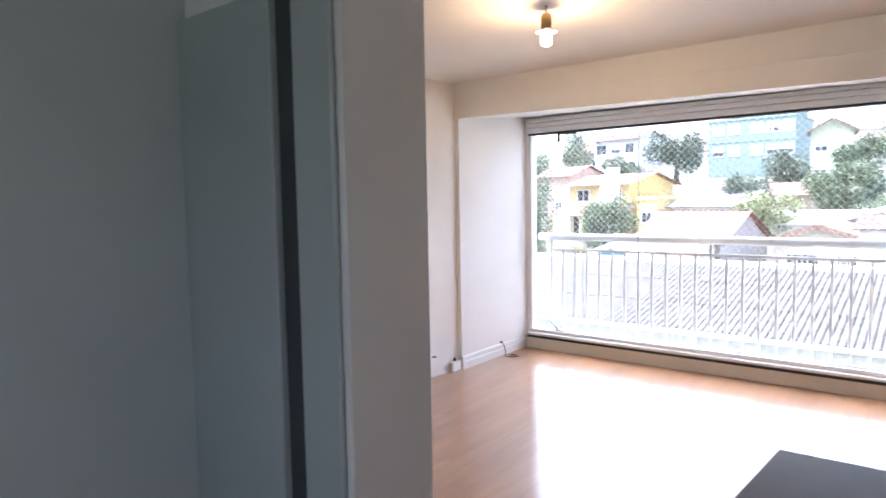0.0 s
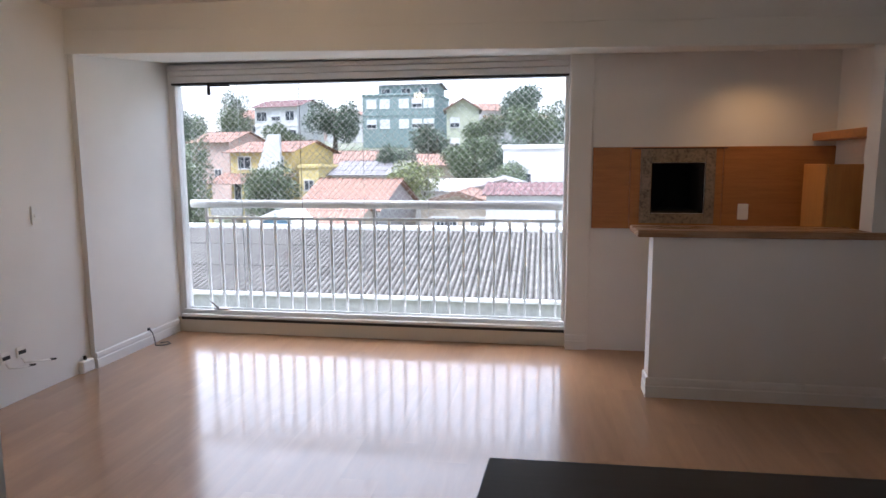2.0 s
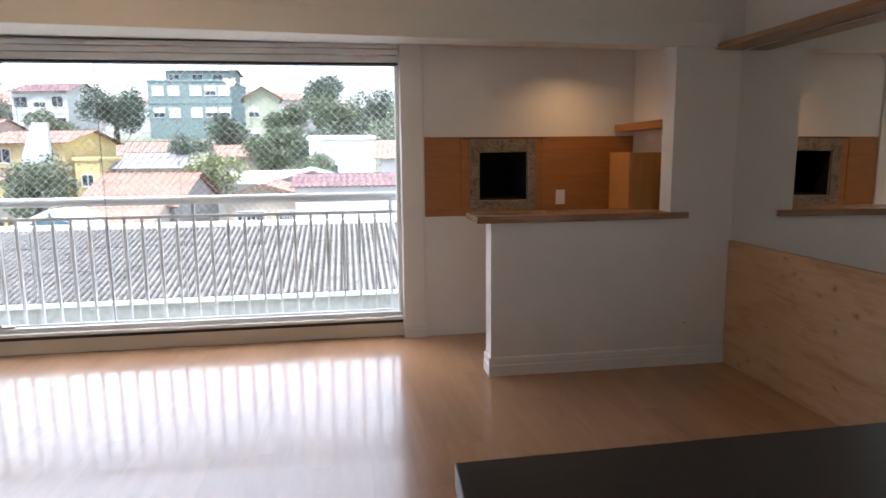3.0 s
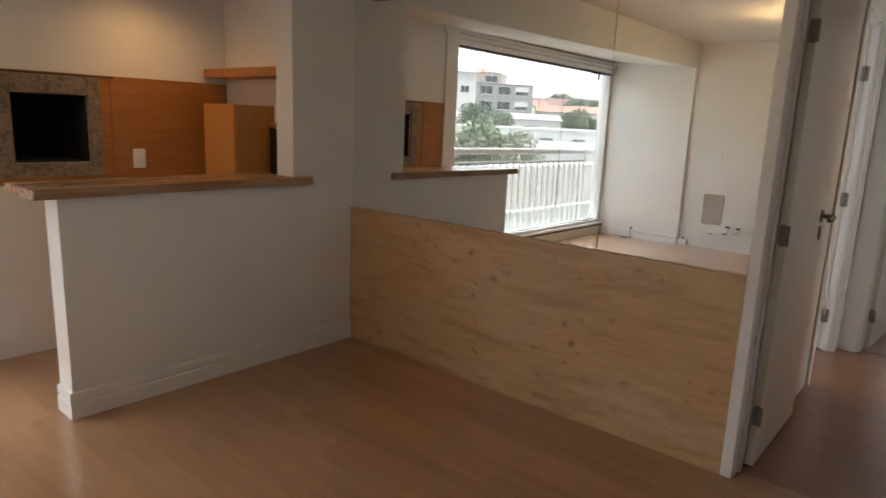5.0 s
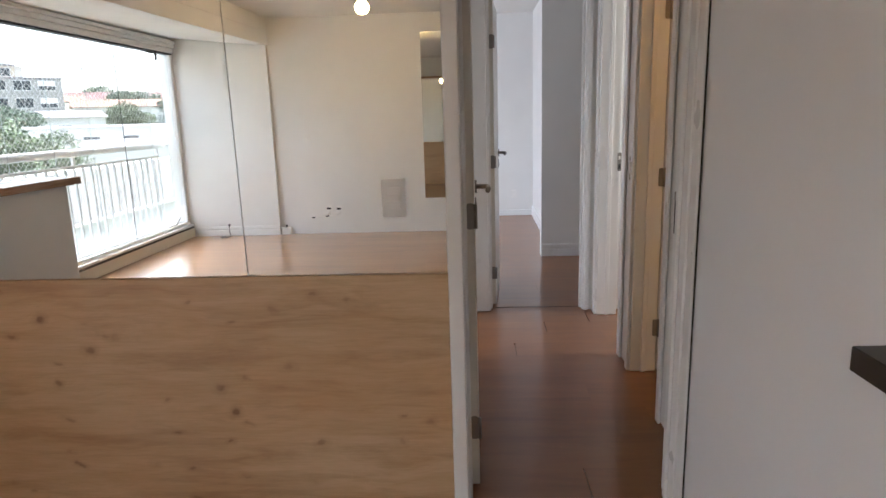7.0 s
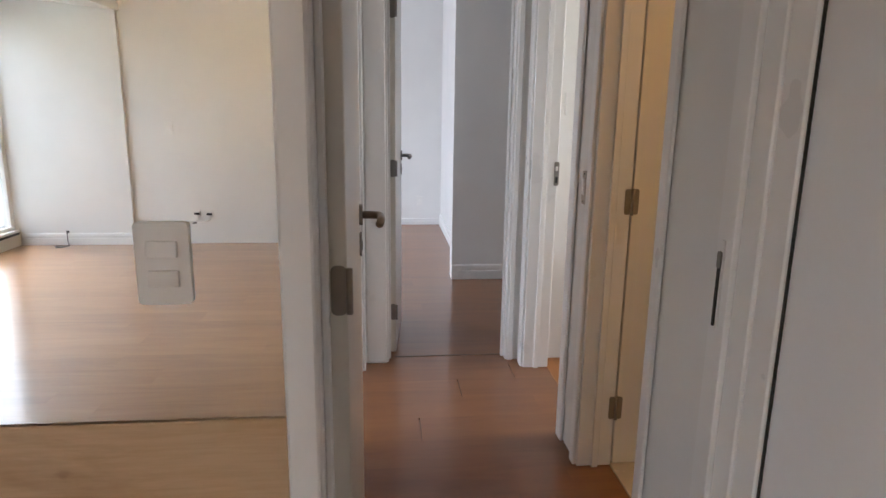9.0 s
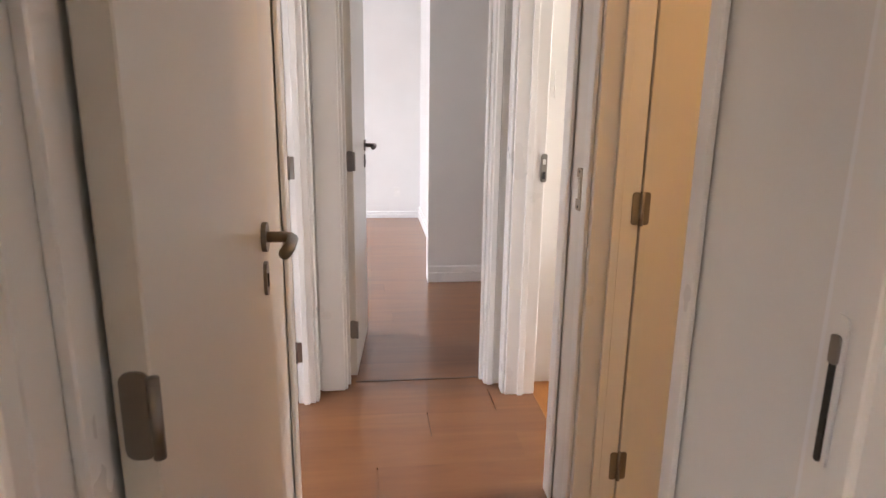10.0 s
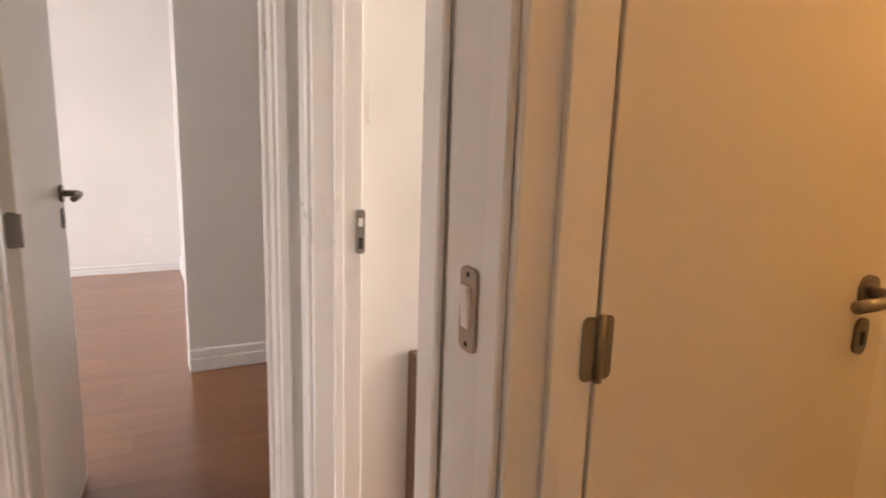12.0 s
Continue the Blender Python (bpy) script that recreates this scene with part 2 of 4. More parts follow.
def rod(p0, p1, r0, r1=None, n=12, caps=True):
    p0, p1 = Vector(p0), Vector(p1)
    bm = bmesh.new()
    bmesh.ops.create_cone(bm, cap_ends=caps, segments=n, radius1=r0, radius2=r0 if r1 is None else r1, depth=(p1 - p0).length)
    turn = (p1 - p0).to_track_quat("Z", "Y").to_matrix().to_4x4()
    bmesh.ops.transform(bm, matrix=Matrix.Translation((p0 + p1) / 2) @ turn, verts=bm.verts[:])
    return bm


def lathe(profile, n=24):
    """Turns (radius, height) pairs round the z axis."""
    bm = bmesh.new()
    rings = [[bm.verts.new((r * math.cos(2 * math.pi * i / n), r * math.sin(2 * math.pi * i / n), z)) for i in range(n)] for r, z in profile]
    for a, b in zip(rings, rings[1:]):
        for i in range(n):
            bm.faces.new((a[i], a[(i + 1) % n], b[(i + 1) % n], b[i]))
    bm.faces.new(rings[0][::-1])
    bm.faces.new(rings[-1])
    return bm


def tube(points, r, n=8):
    """A bent round bar through the points."""
    bm = bmesh.new()
    pts = [Vector(p) for p in points]
    rings = []
    for i, p in enumerate(pts):
        d = (pts[min(i + 1, len(pts) - 1)] - pts[max(i - 1, 0)]).normalized()
        q = d.to_track_quat("Z", "Y")
        rings.append([bm.verts.new(p + q @ Vector((r * math.cos(2 * math.pi * k / n), r * math.sin(2 * math.pi * k / n), 0))) for k in range(n)])
    for a, b in zip(rings, rings[1:]):
        for k in range(n):
            bm.faces.new((a[k], a[(k + 1) % n], b[(k + 1) % n], b[k]))
    bm.faces.new(rings[0][::-1])
    bm.faces.new(rings[-1])
    return bm


def part(name, bm, material, parent=None, label="", smooth=False):
    me = bpy.data.meshes.new(name)
    bmesh.ops.recalc_face_normals(bm, faces=bm.faces[:])
    bm.to_mesh(me)
    bm.free()
    me.materials.append(material)
    if smooth:
        for p in me.polygons:
            p.use_smooth = True
    ob = new(name, me)
    if parent:
        ob.parent = parent
    if label:
        ob["label"] = label
    return ob


def thing(name, m, label="", category="", group="", kind=""):
    ob = new(name)
    ob.empty_display_size = 0.05
    ob.matrix_world = m
    return tagged(ob, label, category, group, kind)


def structure(name, bm, material, label, category, smooth=False):
    return tagged(part(name, bm, material, None, "", smooth), label, category, "", "structure")


def wall(name, axis, p0, p1, a0, a1, z0, z1, openings, label, material=WALL):
    """A wall p0..p1 thick, from a0 to a1 along the other axis, with openings (a, b, low, high)."""
    bits, at = [], a0

    def bit(a, b, low, high):
        if b - a > 1e-4 and high - low > 1e-4:
            bits.append(cuboid(p0, p1, a, b, low, high) if axis == "x" else cuboid(a, b, p0, p1, low, high))
    for a, b, low, high in sorted(openings):
        bit(at, a, z0, z1)
        bit(a, b, z0, low)
        bit(a, b, high, z1)
        at = b
    bit(at, a1, z0, z1)
    return structure(name, merged(*bits), material, label, "wall")


# ---- rooms ----
HIGH, SOFFIT = 2.48, 2.24
structure("floor_base", cuboid(-5.7, 6.4, -6.1, 1.2, -0.16, -0.012), plain("floor_underlay", (0.10, 0.06, 0.04), 0.8), "dark underlay beneath the laminate floor", "floor")
structure("ceiling_1", cuboid(-5.7, 6.4, -6.1, 1.25, HIGH, HIGH + 0.15), CEIL, "white plaster ceiling of the flat", "ceiling")


def beam():
    """Beam over the balcony: its soffit rises towards the glazing, and it sags a little towards the niche."""
    ends = []
    bm = bmesh.new()
    for x, front, back in ((-5.505, 2.185, 2.29), (0.0, 2.085, 2.235)):
        ends.append([bm.verts.new((x, y, z)) for y, z in ((-0.012, front), (1.02, back), (1.25, back), (1.25, HIGH), (-0.012, HIGH))])
    for k in range(5):
        j = (k + 1) % 5
        bm.faces.new((ends[0][k], ends[0][j], ends[1][j], ends[1][k]))
    bm.faces.new(ends[0][::-1]), bm.faces.new(ends[1])
    return bm


def strip_along(y0, y1, low, high):
    """A strip that follows the sagging front of the beam, low..high above its bottom edge."""
    bm = bmesh.new()
    ends = [[bm.verts.new((x, y, z + h)) for y, h in ((y0, low), (y1, low), (y1, high), (y0, high))] for x, z in ((-5.505, 2.185), (0.0, 2.085))]
    for k in range(4):
        j = (k + 1) % 4
        bm.faces.new((ends[0][k], ends[0][j], ends[1][j], ends[1][k]))
    bm.faces.new(ends[0][::-1]), bm.faces.new(ends[1])
    return bm


structure("ceiling_beam", beam(), CEIL, "white plaster beam and soffit over the closed-in balcony", "beam")
structure("beam_moulding", strip_along(-0.022, -0.0125, 0.0005, 0.068), CEIL, "proud plaster band along the foot of the beam", "moulding")
structure("beam_moulding", strip_along(-0.017, -0.0125, 0.150, 0.156), CEIL, "thin plaster line along the beam", "moulding")

wall("wall_west", "x", -5.65, -5.505, -3.3, 1.25, 0, HIGH, [], "white painted living room side wall")
structure("wall_west_balcony", cuboid(-5.505, -5.465, 0.0, 1.10, 0, 2.32), WALL, "white painted balcony side wall, slightly proud", "wall")
wall("wall_window", "y", 1.10, 1.25, -5.505, -2.12, 0, 2.34, [(-5.43, -2.13, 0.125, 2.262)], "wall round the balcony glazing")
wall("wall_niche", "y", 1.0, 1.25, -1.96, -0.26, 0, 2.30, [(-1.52, -1.14, 1.075, 1.45)], "white painted wall of the barbecue niche")
wall("wall_niche_side", "x", -0.26, -0.02, 0.155, 1.25, 0, 2.30, [], "white painted side wall of the barbecue niche")
wall("half_wall", "y", 0.0, 0.15, -1.655, -0.45, 0, 1.003, [], "white painted half wall under the bar counter")
wall("wall_pier", "y", 0.0, 0.15, -0.45, -0.004, 0, HIGH, [], "white painted pier beside the bar counter")
wall("wall_mirror", "x", 0.004, 0.12, -2.347, 1.25, 0, HIGH, [], "white wall behind mirror and wood panel")
wall("wall_door_head", "x", 0.004, 0.12, -3.07, -2.347, 2.06, HIGH, [], "white wall above the corridor door")
wall("wall_corridor_north", "y", -2.36, -2.295, 0.12, 2.20, 0, HIGH, [(1.36, 2.09, 0, 2.06)], "white corridor wall with a side door")
wall("wall_end", "x", 2.20, 2.31, -3.20, -2.27, 0, HIGH, [(-3.125, -2.477, 0, 2.06)], "white wall at the end of the corridor")
wall("wall_corridor_south", "y", -3.308, -3.185, 0.12, 2.20, 0, HIGH, [(0.63, 1.176, 0, 2.06), (1.40, 2.10, 0, 2.06)], "white corridor wall with two side doors")
# kitchen wall: whiter, bluer colour stands in for window light that it lacks
wall("wall_kitchen", "y", -3.165, -3.07, -1.10, 0.15, 0, HIGH, [], "smooth white wall between kitchen and corridor door", painted("brightened_white_paint", (0.89, 0.905, 0.92), 0.35, 0.03, 0.01))
# entry walls: colour darkened to stand in for the shade on this side
wall("wall_entry", "y", -3.20, -2.86, -5.505, -3.425, 0, HIGH, [], "wall end at the kitchen entry, its shade put into an olive-grey colour", painted("dimmed_olive_wall", (0.60, 0.61, 0.57), 0.5))
wall("wall_entry_side", "x", -4.35, -4.2, -6.0, -3.20, 0, HIGH, [], "plain wall closing the kitchen, its shade put into a grey-green colour", painted("dimmed_green_wall", (0.42, 0.46, 0.44), 0.5))
wall("wall_kitchen_back", "y", -6.1, -6.0, -4.2, 0.3, 0, HIGH, [(-3.0, -1.4, 1.1, 2.1)], "plain white wall behind the kitchen")
wall("wall_kitchen_side", "x", -0.10, 0.0, -6.0, -3.165, 0, HIGH, [], "plain white kitchen side wall")
# rooms off the corridor
wall("wall_bath_west", "x", 0.15, 0.25, -5.0, -3.308, 0, HIGH, [], "plain bathroom wall")
wall("wall_bath_south", "y", -5.1, -5.0, 0.15, 1.36, 0, HIGH, [], "plain bathroom wall")
wall("wall_bath_east", "x", 1.26, 1.36, -6.0, -3.308, 0, HIGH, [], "plain wall between bathroom and end room")
wall("wall_end_room_south", "y", -6.0, -5.9, 1.36, 3.82, 0, HIGH, [(1.4, 2.4, 0.95, 2.05)], "plain end room wall with a window opening")
wall("wall_end_room_east", "x", 2.20, 2.31, -5.9, -3.2, 0, HIGH, [], "plain white wall of the end room")
wall("wall_side_room_north", "y", 0.9, 1.05, 0.12, 2.2, 0, HIGH, [(0.4, 1.8, 0.9, 2.1)], "side room wall with its window opening")
wall("wall_between_rooms", "x", 2.20, 2.31, -2.27, 1.05, 0, HIGH, [], "plain wall between side room and bedroom")
wall("wall_bedroom_north", "y", 0.9, 1.05, 2.31, 6.32, 0, HIGH, [(3.2, 5.4, 0.85, 2.15)], "bedroom wall with its window opening")
wall("wall_bedroom_east", "x", 6.17, 6.32, -6.0, 1.05, 0, HIGH, [], "white bedroom far wall")
wall("wall_bedroom_recess", "x", 3.82, 3.94, -5.9, -3.0, 0, HIGH, [], "white painted bedroom wall corner")
wall("wall_bedroom_south", "y", -3.25, -3.13, 3.94, 6.17, 0, HIGH, [], "white painted bedroom wall")

# pier between glazing and niche, with its coved head
_bm = cuboid(-2.13, -1.96, 0.98, 1.25, 0, 2.32, 0.004)
structure("pier_window", _bm, WALL, "white painted pier between glazing and barbecue niche", "pier")
_pts = [(-1.96 + 0.10 * (1 - math.cos(a)), SOFFIT - 0.10 * (1 - math.sin(a))) for a in [i * math.pi / 16 for i in range(9)]]
_bm = bmesh.new()
_ring = [[_bm.verts.new((x, y, z)) for x, z in [(-1.96, SOFFIT)] + _pts] for y in (0.981, 0.999)]
for _k in range(len(_ring[0])):
    _j = (_k + 1) % len(_ring[0])
    _bm.faces.new((_ring[0][_k], _ring[0][_j], _ring[1][_j], _ring[1][_k]))
_bm.faces.new(_ring[0]), _bm.faces.new(_ring[1][::-1])
structure("pier_cove", _bm, WALL, "curved plaster corner at the head of the pier", "cove")


# ---- baseboards ----
def baseboard(a, b, out, high=0.115):
    """A stepped board along a..b (x, y); out is the unit normal into the room."""
    a, b, out = Vector((*a, 0)), Vector((*b, 0)), Vector((*out, 0))
    steps = [(0, 0), (0.016, 0), (0.016, high * 0.56), (0.010, high * 0.60), (0.010, high * 0.66), (0.014, high * 0.70), (0.014, high * 0.94), (0.009, high), (0, high)]
    bm = bmesh.new()
    ends = [[bm.verts.new(p + out * d + Vector((0, 0, z))) for d, z in steps] for p in (a, b)]
    for k in range(len(steps)):
        j = (k + 1) % len(steps)
        bm.faces.new((ends[0][k], ends[0][j], ends[1][j], ends[1][k]))
    bm.faces.new(ends[0]), bm.faces.new(ends[1][::-1])
    return structure("baseboard", bm, TRIM, "white stepped wooden baseboard along the wall", "baseboard")


baseboard((-5.465, 0.0), (-5.465, 1.05), (1, 0))
baseboard((-1.671, 0.0), (-0.004, 0.0), (0, -1), 0.125)
baseboard((-1.655, 0.0), (-1.655, 0.15), (-1, 0), 0.125)
baseboard((-2.13, 0.98), (-1.96, 0.98), (0, -1), 0.12)
baseboard((3.82, -3.0), (3.82, -5.9), (-1, 0))
baseboard((3.94, -3.13), (6.17, -3.13), (0, 1))
baseboard((6.17, -3.114), (6.17, 0.9), (-1, 0), 0.07)

# ---- door frames and doors ----
def inside(parent, name, bm, material, label="", smooth=False):
    """A part whose mesh is given in world coordinates."""
    ob = part(name, bm, material, parent, label, smooth)
    ob.matrix_parent_inverse = parent.matrix_basis.inverted()
    return ob


def door_frame(name, axis, p0, p1, a0, a1, high=2.06, sides=(1, 1), lining=0.018, casing=0.062, material=TRIM):
    """Lining, stops and casings round an opening a0..a1 in a wall p0..p1."""
    centre = ((p0 + p1) / 2, (a0 + a1) / 2, 0) if axis == "x" else ((a0 + a1) / 2, (p0 + p1) / 2, 0)
    top = thing(name, pose(*centre), "white lacquered door frame with flat casings", "door frame", "", "structure")

    def bit(n, q0, q1, b0, b1, low, up, bevel=0.003):
        bm = cuboid(q0, q1, b0, b1, low, up, bevel) if axis == "x" else cuboid(b0, b1, q0, q1, low, up, bevel)
        inside(top, n, bm, material)
    e = 0.004
    bit("jamb", p0 - e, p1 + e, a0 - 0.001, a0 + lining, 0, high)
    bit("jamb", p0 - e, p1 + e, a1 - lining, a1 + 0.001, 0, high)
    bit("head_jamb", p0 - e, p1 + e, a0, a1, high - lining, high + 0.001)
    mid = (p0 + p1) / 2
    bit("door_stop", mid - 0.012, mid + 0.012, a0 + lining, a0 + lining + 0.012, 0, high - lining, 0.002)
    bit("door_stop", mid - 0.012, mid + 0.012, a1 - lining - 0.012, a1 - lining, 0, high - lining, 0.002)
    for s, face, d in ((sides[0], p0, -1), (sides[1], p1, 1)):
        if s:
            q0, q1 = sorted((face + d * 0.0045, face + d * 0.017))
            bit("casing", q0, q1, a0 - casing + 0.006, a0 + 0.006, 0, high + casing - 0.006)
            bit("casing", q0, q1, a1 - 0.006, a1 + casing - 0.006, 0, high + casing - 0.006)
            bit("head_casing", q0, q1, a0 + 0.006, a1 - 0.006, high - 0.006, high + casing - 0.006)
    return top


def rounded_plate(w, h, t, r=0.008):
    """A plate w x h in the xz plane with rounded corners, t thick along y."""
    bm = bmesh.new()
    ring = []
    for cx, cz, a in ((w / 2 - r, h / 2 - r, 0), (-w / 2 + r, h / 2 - r, 90), (-w / 2 + r, -h / 2 + r, 180), (w / 2 - r, -h / 2 + r, 270)):
        for k in range(4):
            q = radians(a + 30 * k)
            ring.append((cx + r * math.cos(q), cz + r * math.sin(q)))
    f = [bm.verts.new((x, -t / 2, z)) for x, z in ring]
    b = [bm.verts.new((x, t / 2, z)) for x, z in ring]
    bm.faces.new(f), bm.faces.new(b[::-1])
    for k in range(len(ring)):
        j = (k + 1) % len(ring)
        bm.faces.new((f[k], b[k], b[j], f[j]))
    return bm


def moved(bm, m):
    bmesh.ops.transform(bm, matrix=m, verts=bm.verts[:])
    return bm


def door(name, m, width, label, sides=(-1,), handle=0.067, hinge_face=-1, edge_hinge=False, high=2.035):
    """A flush leaf hung at its origin and running along its own x; sides: faces that carry a lever."""
    top = thing(name, m, label, "door", "", "structure")
    part("leaf", cuboid(0.003, width, -0.0175, 0.0175, 0.008, high, 0.002), DOORW, top)
    hx = width - handle
    for s in sides:
        y0 = s * 0.0175
        rose = part("handle_plate", moved(rounded_plate(0.046, 0.056, 0.009, 0.021), pose(hx, y0 + s * 0.0045, 1.025)), STEEL, top, "brushed steel handle plate")
        part("lever", merged(tube([(hx, y0 + s * 0.006, 1.025), (hx, y0 + s * 0.035, 1.025), (hx - 0.006, y0 + s * 0.050, 1.025), (hx - 0.020, y0 + s * 0.057, 1.025), (hx - 0.07, y0 + s * 0.058, 1.023), (hx - 0.115, y0 + s * 0.054, 1.021)], 0.0105, 10)), STEEL, rose, "brushed steel lever", True)
        key = part("lock_plate", moved(rounded_plate(0.034, 0.066, 0.006, 0.016), pose(hx, y0 + s * 0.003, 0.945)), STEEL, top, "oval steel lock plate")
        part("keyhole", moved(rounded_plate(0.009, 0.026, 0.002, 0.004), pose(hx, y0 + s * 0.0068, 0.942)), DARK, key)
    for z in (0.235, 1.0, 1.77):
        if edge_hinge:
            h = part("hinge", moved(rounded_plate(0.027, 0.088, 0.003, 0.010), pose(0.0012, -0.003, z, 0, 0, 90)), STEEL, top, "steel hinge")
            part("knuckle", rod((-0.004, hinge_face * 0.021, z - 0.04), (-0.004, hinge_face * 0.021, z + 0.04), 0.006), STEEL, h, "", True)
        else:
            y = hinge_face * 0.019
            h = part("hinge", merged(moved(rounded_plate(0.020, 0.088, 0.003, 0.008), pose(0.014, y, z)), moved(rounded_plate(0.022, 0.088, 0.003, 0.008), pose(-0.014, y, z))), STEEL, top, "steel hinge")
            part("knuckle", rod((0.001, y + hinge_face * 0.003, z - 0.046), (0.001, y + hinge_face * 0.003, z + 0.046), 0.006), STEEL, h, "", True)
    return top


door_frame("door_frame_1", "x", 0.004, 0.12, -3.069, -2.347, 2.06, (0, 0))
door_frame("door_frame_2", "y", -2.36, -2.295, 1.36, 2.095, 2.06, (1, 0))
door_frame("door_frame_3", "x", 2.20, 2.31, -3.125, -2.477, 2.06, (0, 1))
door_frame("door_frame_4", "y", -3.308, -3.185, 0.63, 1.176, 2.06, (0, 1), 0.018, 0.044)
door_frame("door_frame_5", "y", -3.308, -3.185, 1.40, 2.10, 2.06, (0, 1))
# casings of the first and the end frame, whose sides differ
_f = thing("door_casing", pose(-0.01, -2.34, 0), "white lacquered casing beside the wood panel", "casing", "", "structure")
inside(_f, "casing", cuboid(-0.027, 0.003, -2.364, -2.316, 0, 2.12, 0.004), TRIM)
inside(_f, "head_casing", cuboid(-0.027, 0.003, -3.057, -2.364, 2.042, 2.12, 0.004), TRIM)
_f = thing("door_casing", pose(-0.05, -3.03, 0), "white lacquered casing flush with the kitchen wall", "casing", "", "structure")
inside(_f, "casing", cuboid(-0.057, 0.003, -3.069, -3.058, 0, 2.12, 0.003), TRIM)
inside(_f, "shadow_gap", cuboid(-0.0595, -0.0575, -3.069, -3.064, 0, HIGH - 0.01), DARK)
_f = thing("door_casing", pose(2.19, -2.8, 0), "white lacquered casing of the end door", "casing", "", "structure")
inside(_f, "casing", cuboid(2.183, 2.1955, -2.484, -2.38, 0, 2.12, 0.004), TRIM)
inside(_f, "casing", cuboid(2.183, 2.1955, -3.148, -3.118, 0, 2.12, 0.004), TRIM)
inside(_f, "head_casing", cuboid(2.183, 2.1955, -3.118, -2.484, 2.042, 2.12, 0.004), TRIM)
structure("door_threshold", cuboid(2.264, 2.278, -3.107, -2.528, -0.004, 0.002, 0.001), CHESTW, "thin dark strip in the end doorway", "threshold")

door("door_1", pose(0.128, -2.385, 0), 0.705, "open cream-white flush door with steel lever, against the corridor wall", (-1,), 0.075, -1, True)
door("door_2", pose(2.0935, -2.292, 0, 0, 0, 90), 0.70, "open white flush door seen at its hinge side", (), 0.067, 1)
door("door_3", pose(2.319, -2.517, 0, 0, 0, -4.5), 0.615, "open white flush door into the bedroom", (-1,), 0.06, -1, True)
door("door_4", pose(1.1745, -3.314, 0, 0, 0, -90), 0.648, "open flush door lit warm by the bathroom lamp", (-1,), 0.07, -1)
_p = thing("strike_plate", pose(0.100, -3.0488, 1.01), "painted strike plate with dark slot on the door jamb", "strike plate")
part("plate", moved(rounded_plate(0.020, 0.16, 0.003, 0.006), pose(0, 0, 0)), TRIM, _p)
part("latch_slot", moved(rounded_plate(0.008, 0.115, 0.002, 0.003), pose(0, 0.0025, -0.018)), DARK, _p)
part("latch_catch", moved(rounded_plate(0.012, 0.03, 0.003, 0.004), pose(0, 0.003, 0.045)), STEEL, _p)
_p = thing("strike_plate", pose(2.078, -3.305, 1.0, 0, 0, 90), "steel strike plate on the end room jamb", "strike plate")
part("plate", moved(rounded_plate(0.024, 0.115, 0.003, 0.008), pose(0, 0, 0)), STEEL, _p)
part("latch_slot", moved(rounded_plate(0.012, 0.03, 0.002, 0.003), pose(0, 0.0025, -0.03)), DARK, _p)
part("latch_slot", moved(rounded_plate(0.012, 0.022, 0.002, 0.003), pose(0, 0.0025, 0.025)), PLASTIC, _p)


# ---- glazing, rail and net of the closed-in balcony ----
win = thing("window_1", pose(-3.76, 1.16, 0.125), "frameless folding balcony glazing in white aluminium tracks", "window", "", "structure")
inside(win, "sill_board", cuboid(-5.464, -2.13, 1.052, 1.099, 0.0, 0.128, 0.003), SILLW, "cream sill upstand")
inside(win, "bottom_track", merged(cuboid(-5.428, -2.135, 1.040, 1.20, 0.134, 0.158, 0.003), cuboid(-5.428, -2.135, 1.085, 1.115, 0.158, 0.192, 0.003), cuboid(-5.428, -2.135, 1.165, 1.18, 0.158, 0.20, 0.003)), GREYALU)
inside(win, "track_seal", cuboid(-5.428, -2.135, 1.049, 1.0985, 0.1285, 0.1335), DARK)
inside(win, "gasket", cuboid(-5.428, -2.135, 1.045, 1.0512, 0.110, 0.1335), DARK, "dark rubber seal")
inside(win, "gasket", cuboid(-5.428, -2.135, 1.085, 1.115, 2.112, 2.128), DARK, "dark rubber seal")
inside(win, "top_track", merged(cuboid(-5.428, -2.135, 1.03, 1.20, 2.226, 2.258, 0.003), cuboid(-5.428, -2.135, 1.045, 1.20, 2.182, 2.2225, 0.003), cuboid(-5.428, -2.135, 1.06, 1.20, 2.130, 2.1785, 0.003)), GREYALU)
inside(win, "track_seal", cuboid(-5.428, -2.135, 1.12, 1.165, 2.112, 2.128), DARK)
inside(win, "side_frame", cuboid(-5.429, -5.405, 1.10, 1.18, 0.158, 2.124, 0.003), ALU)
inside(win, "side_frame", cuboid(-2.16, -2.132, 1.10, 1.18, 0.158, 2.124, 0.003), ALU)
_w = (5.405 - 2.16) / 6
for _k in range(6):
    _x = -5.405 + _k * _w
    _g = inside(win, "pane", cuboid(_x + 0.0025, _x + _w - 0.0025, 1.136, 1.144, 0.175, 2.118), GLASS)
    _g.visible_shadow = False
    if _k:
        inside(win, "pane_edge", cuboid(_x - 0.0014, _x + 0.0014, 1.137, 1.143, 0.175, 2.110), DARK if _k == 2 else EDGEG, "dark rubber joint" if _k == 2 else "grey-green glass edge")
inside(win, "latch", merged(tube([(-5.13, 1.12, 0.19), (-5.10, 1.09, 0.21), (-5.17, 1.07, 0.28)], 0.008, 8), cuboid(-5.15, -5.02, 1.10, 1.13, 0.185, 0.205, 0.003)), STEEL, "steel folding latch", True)
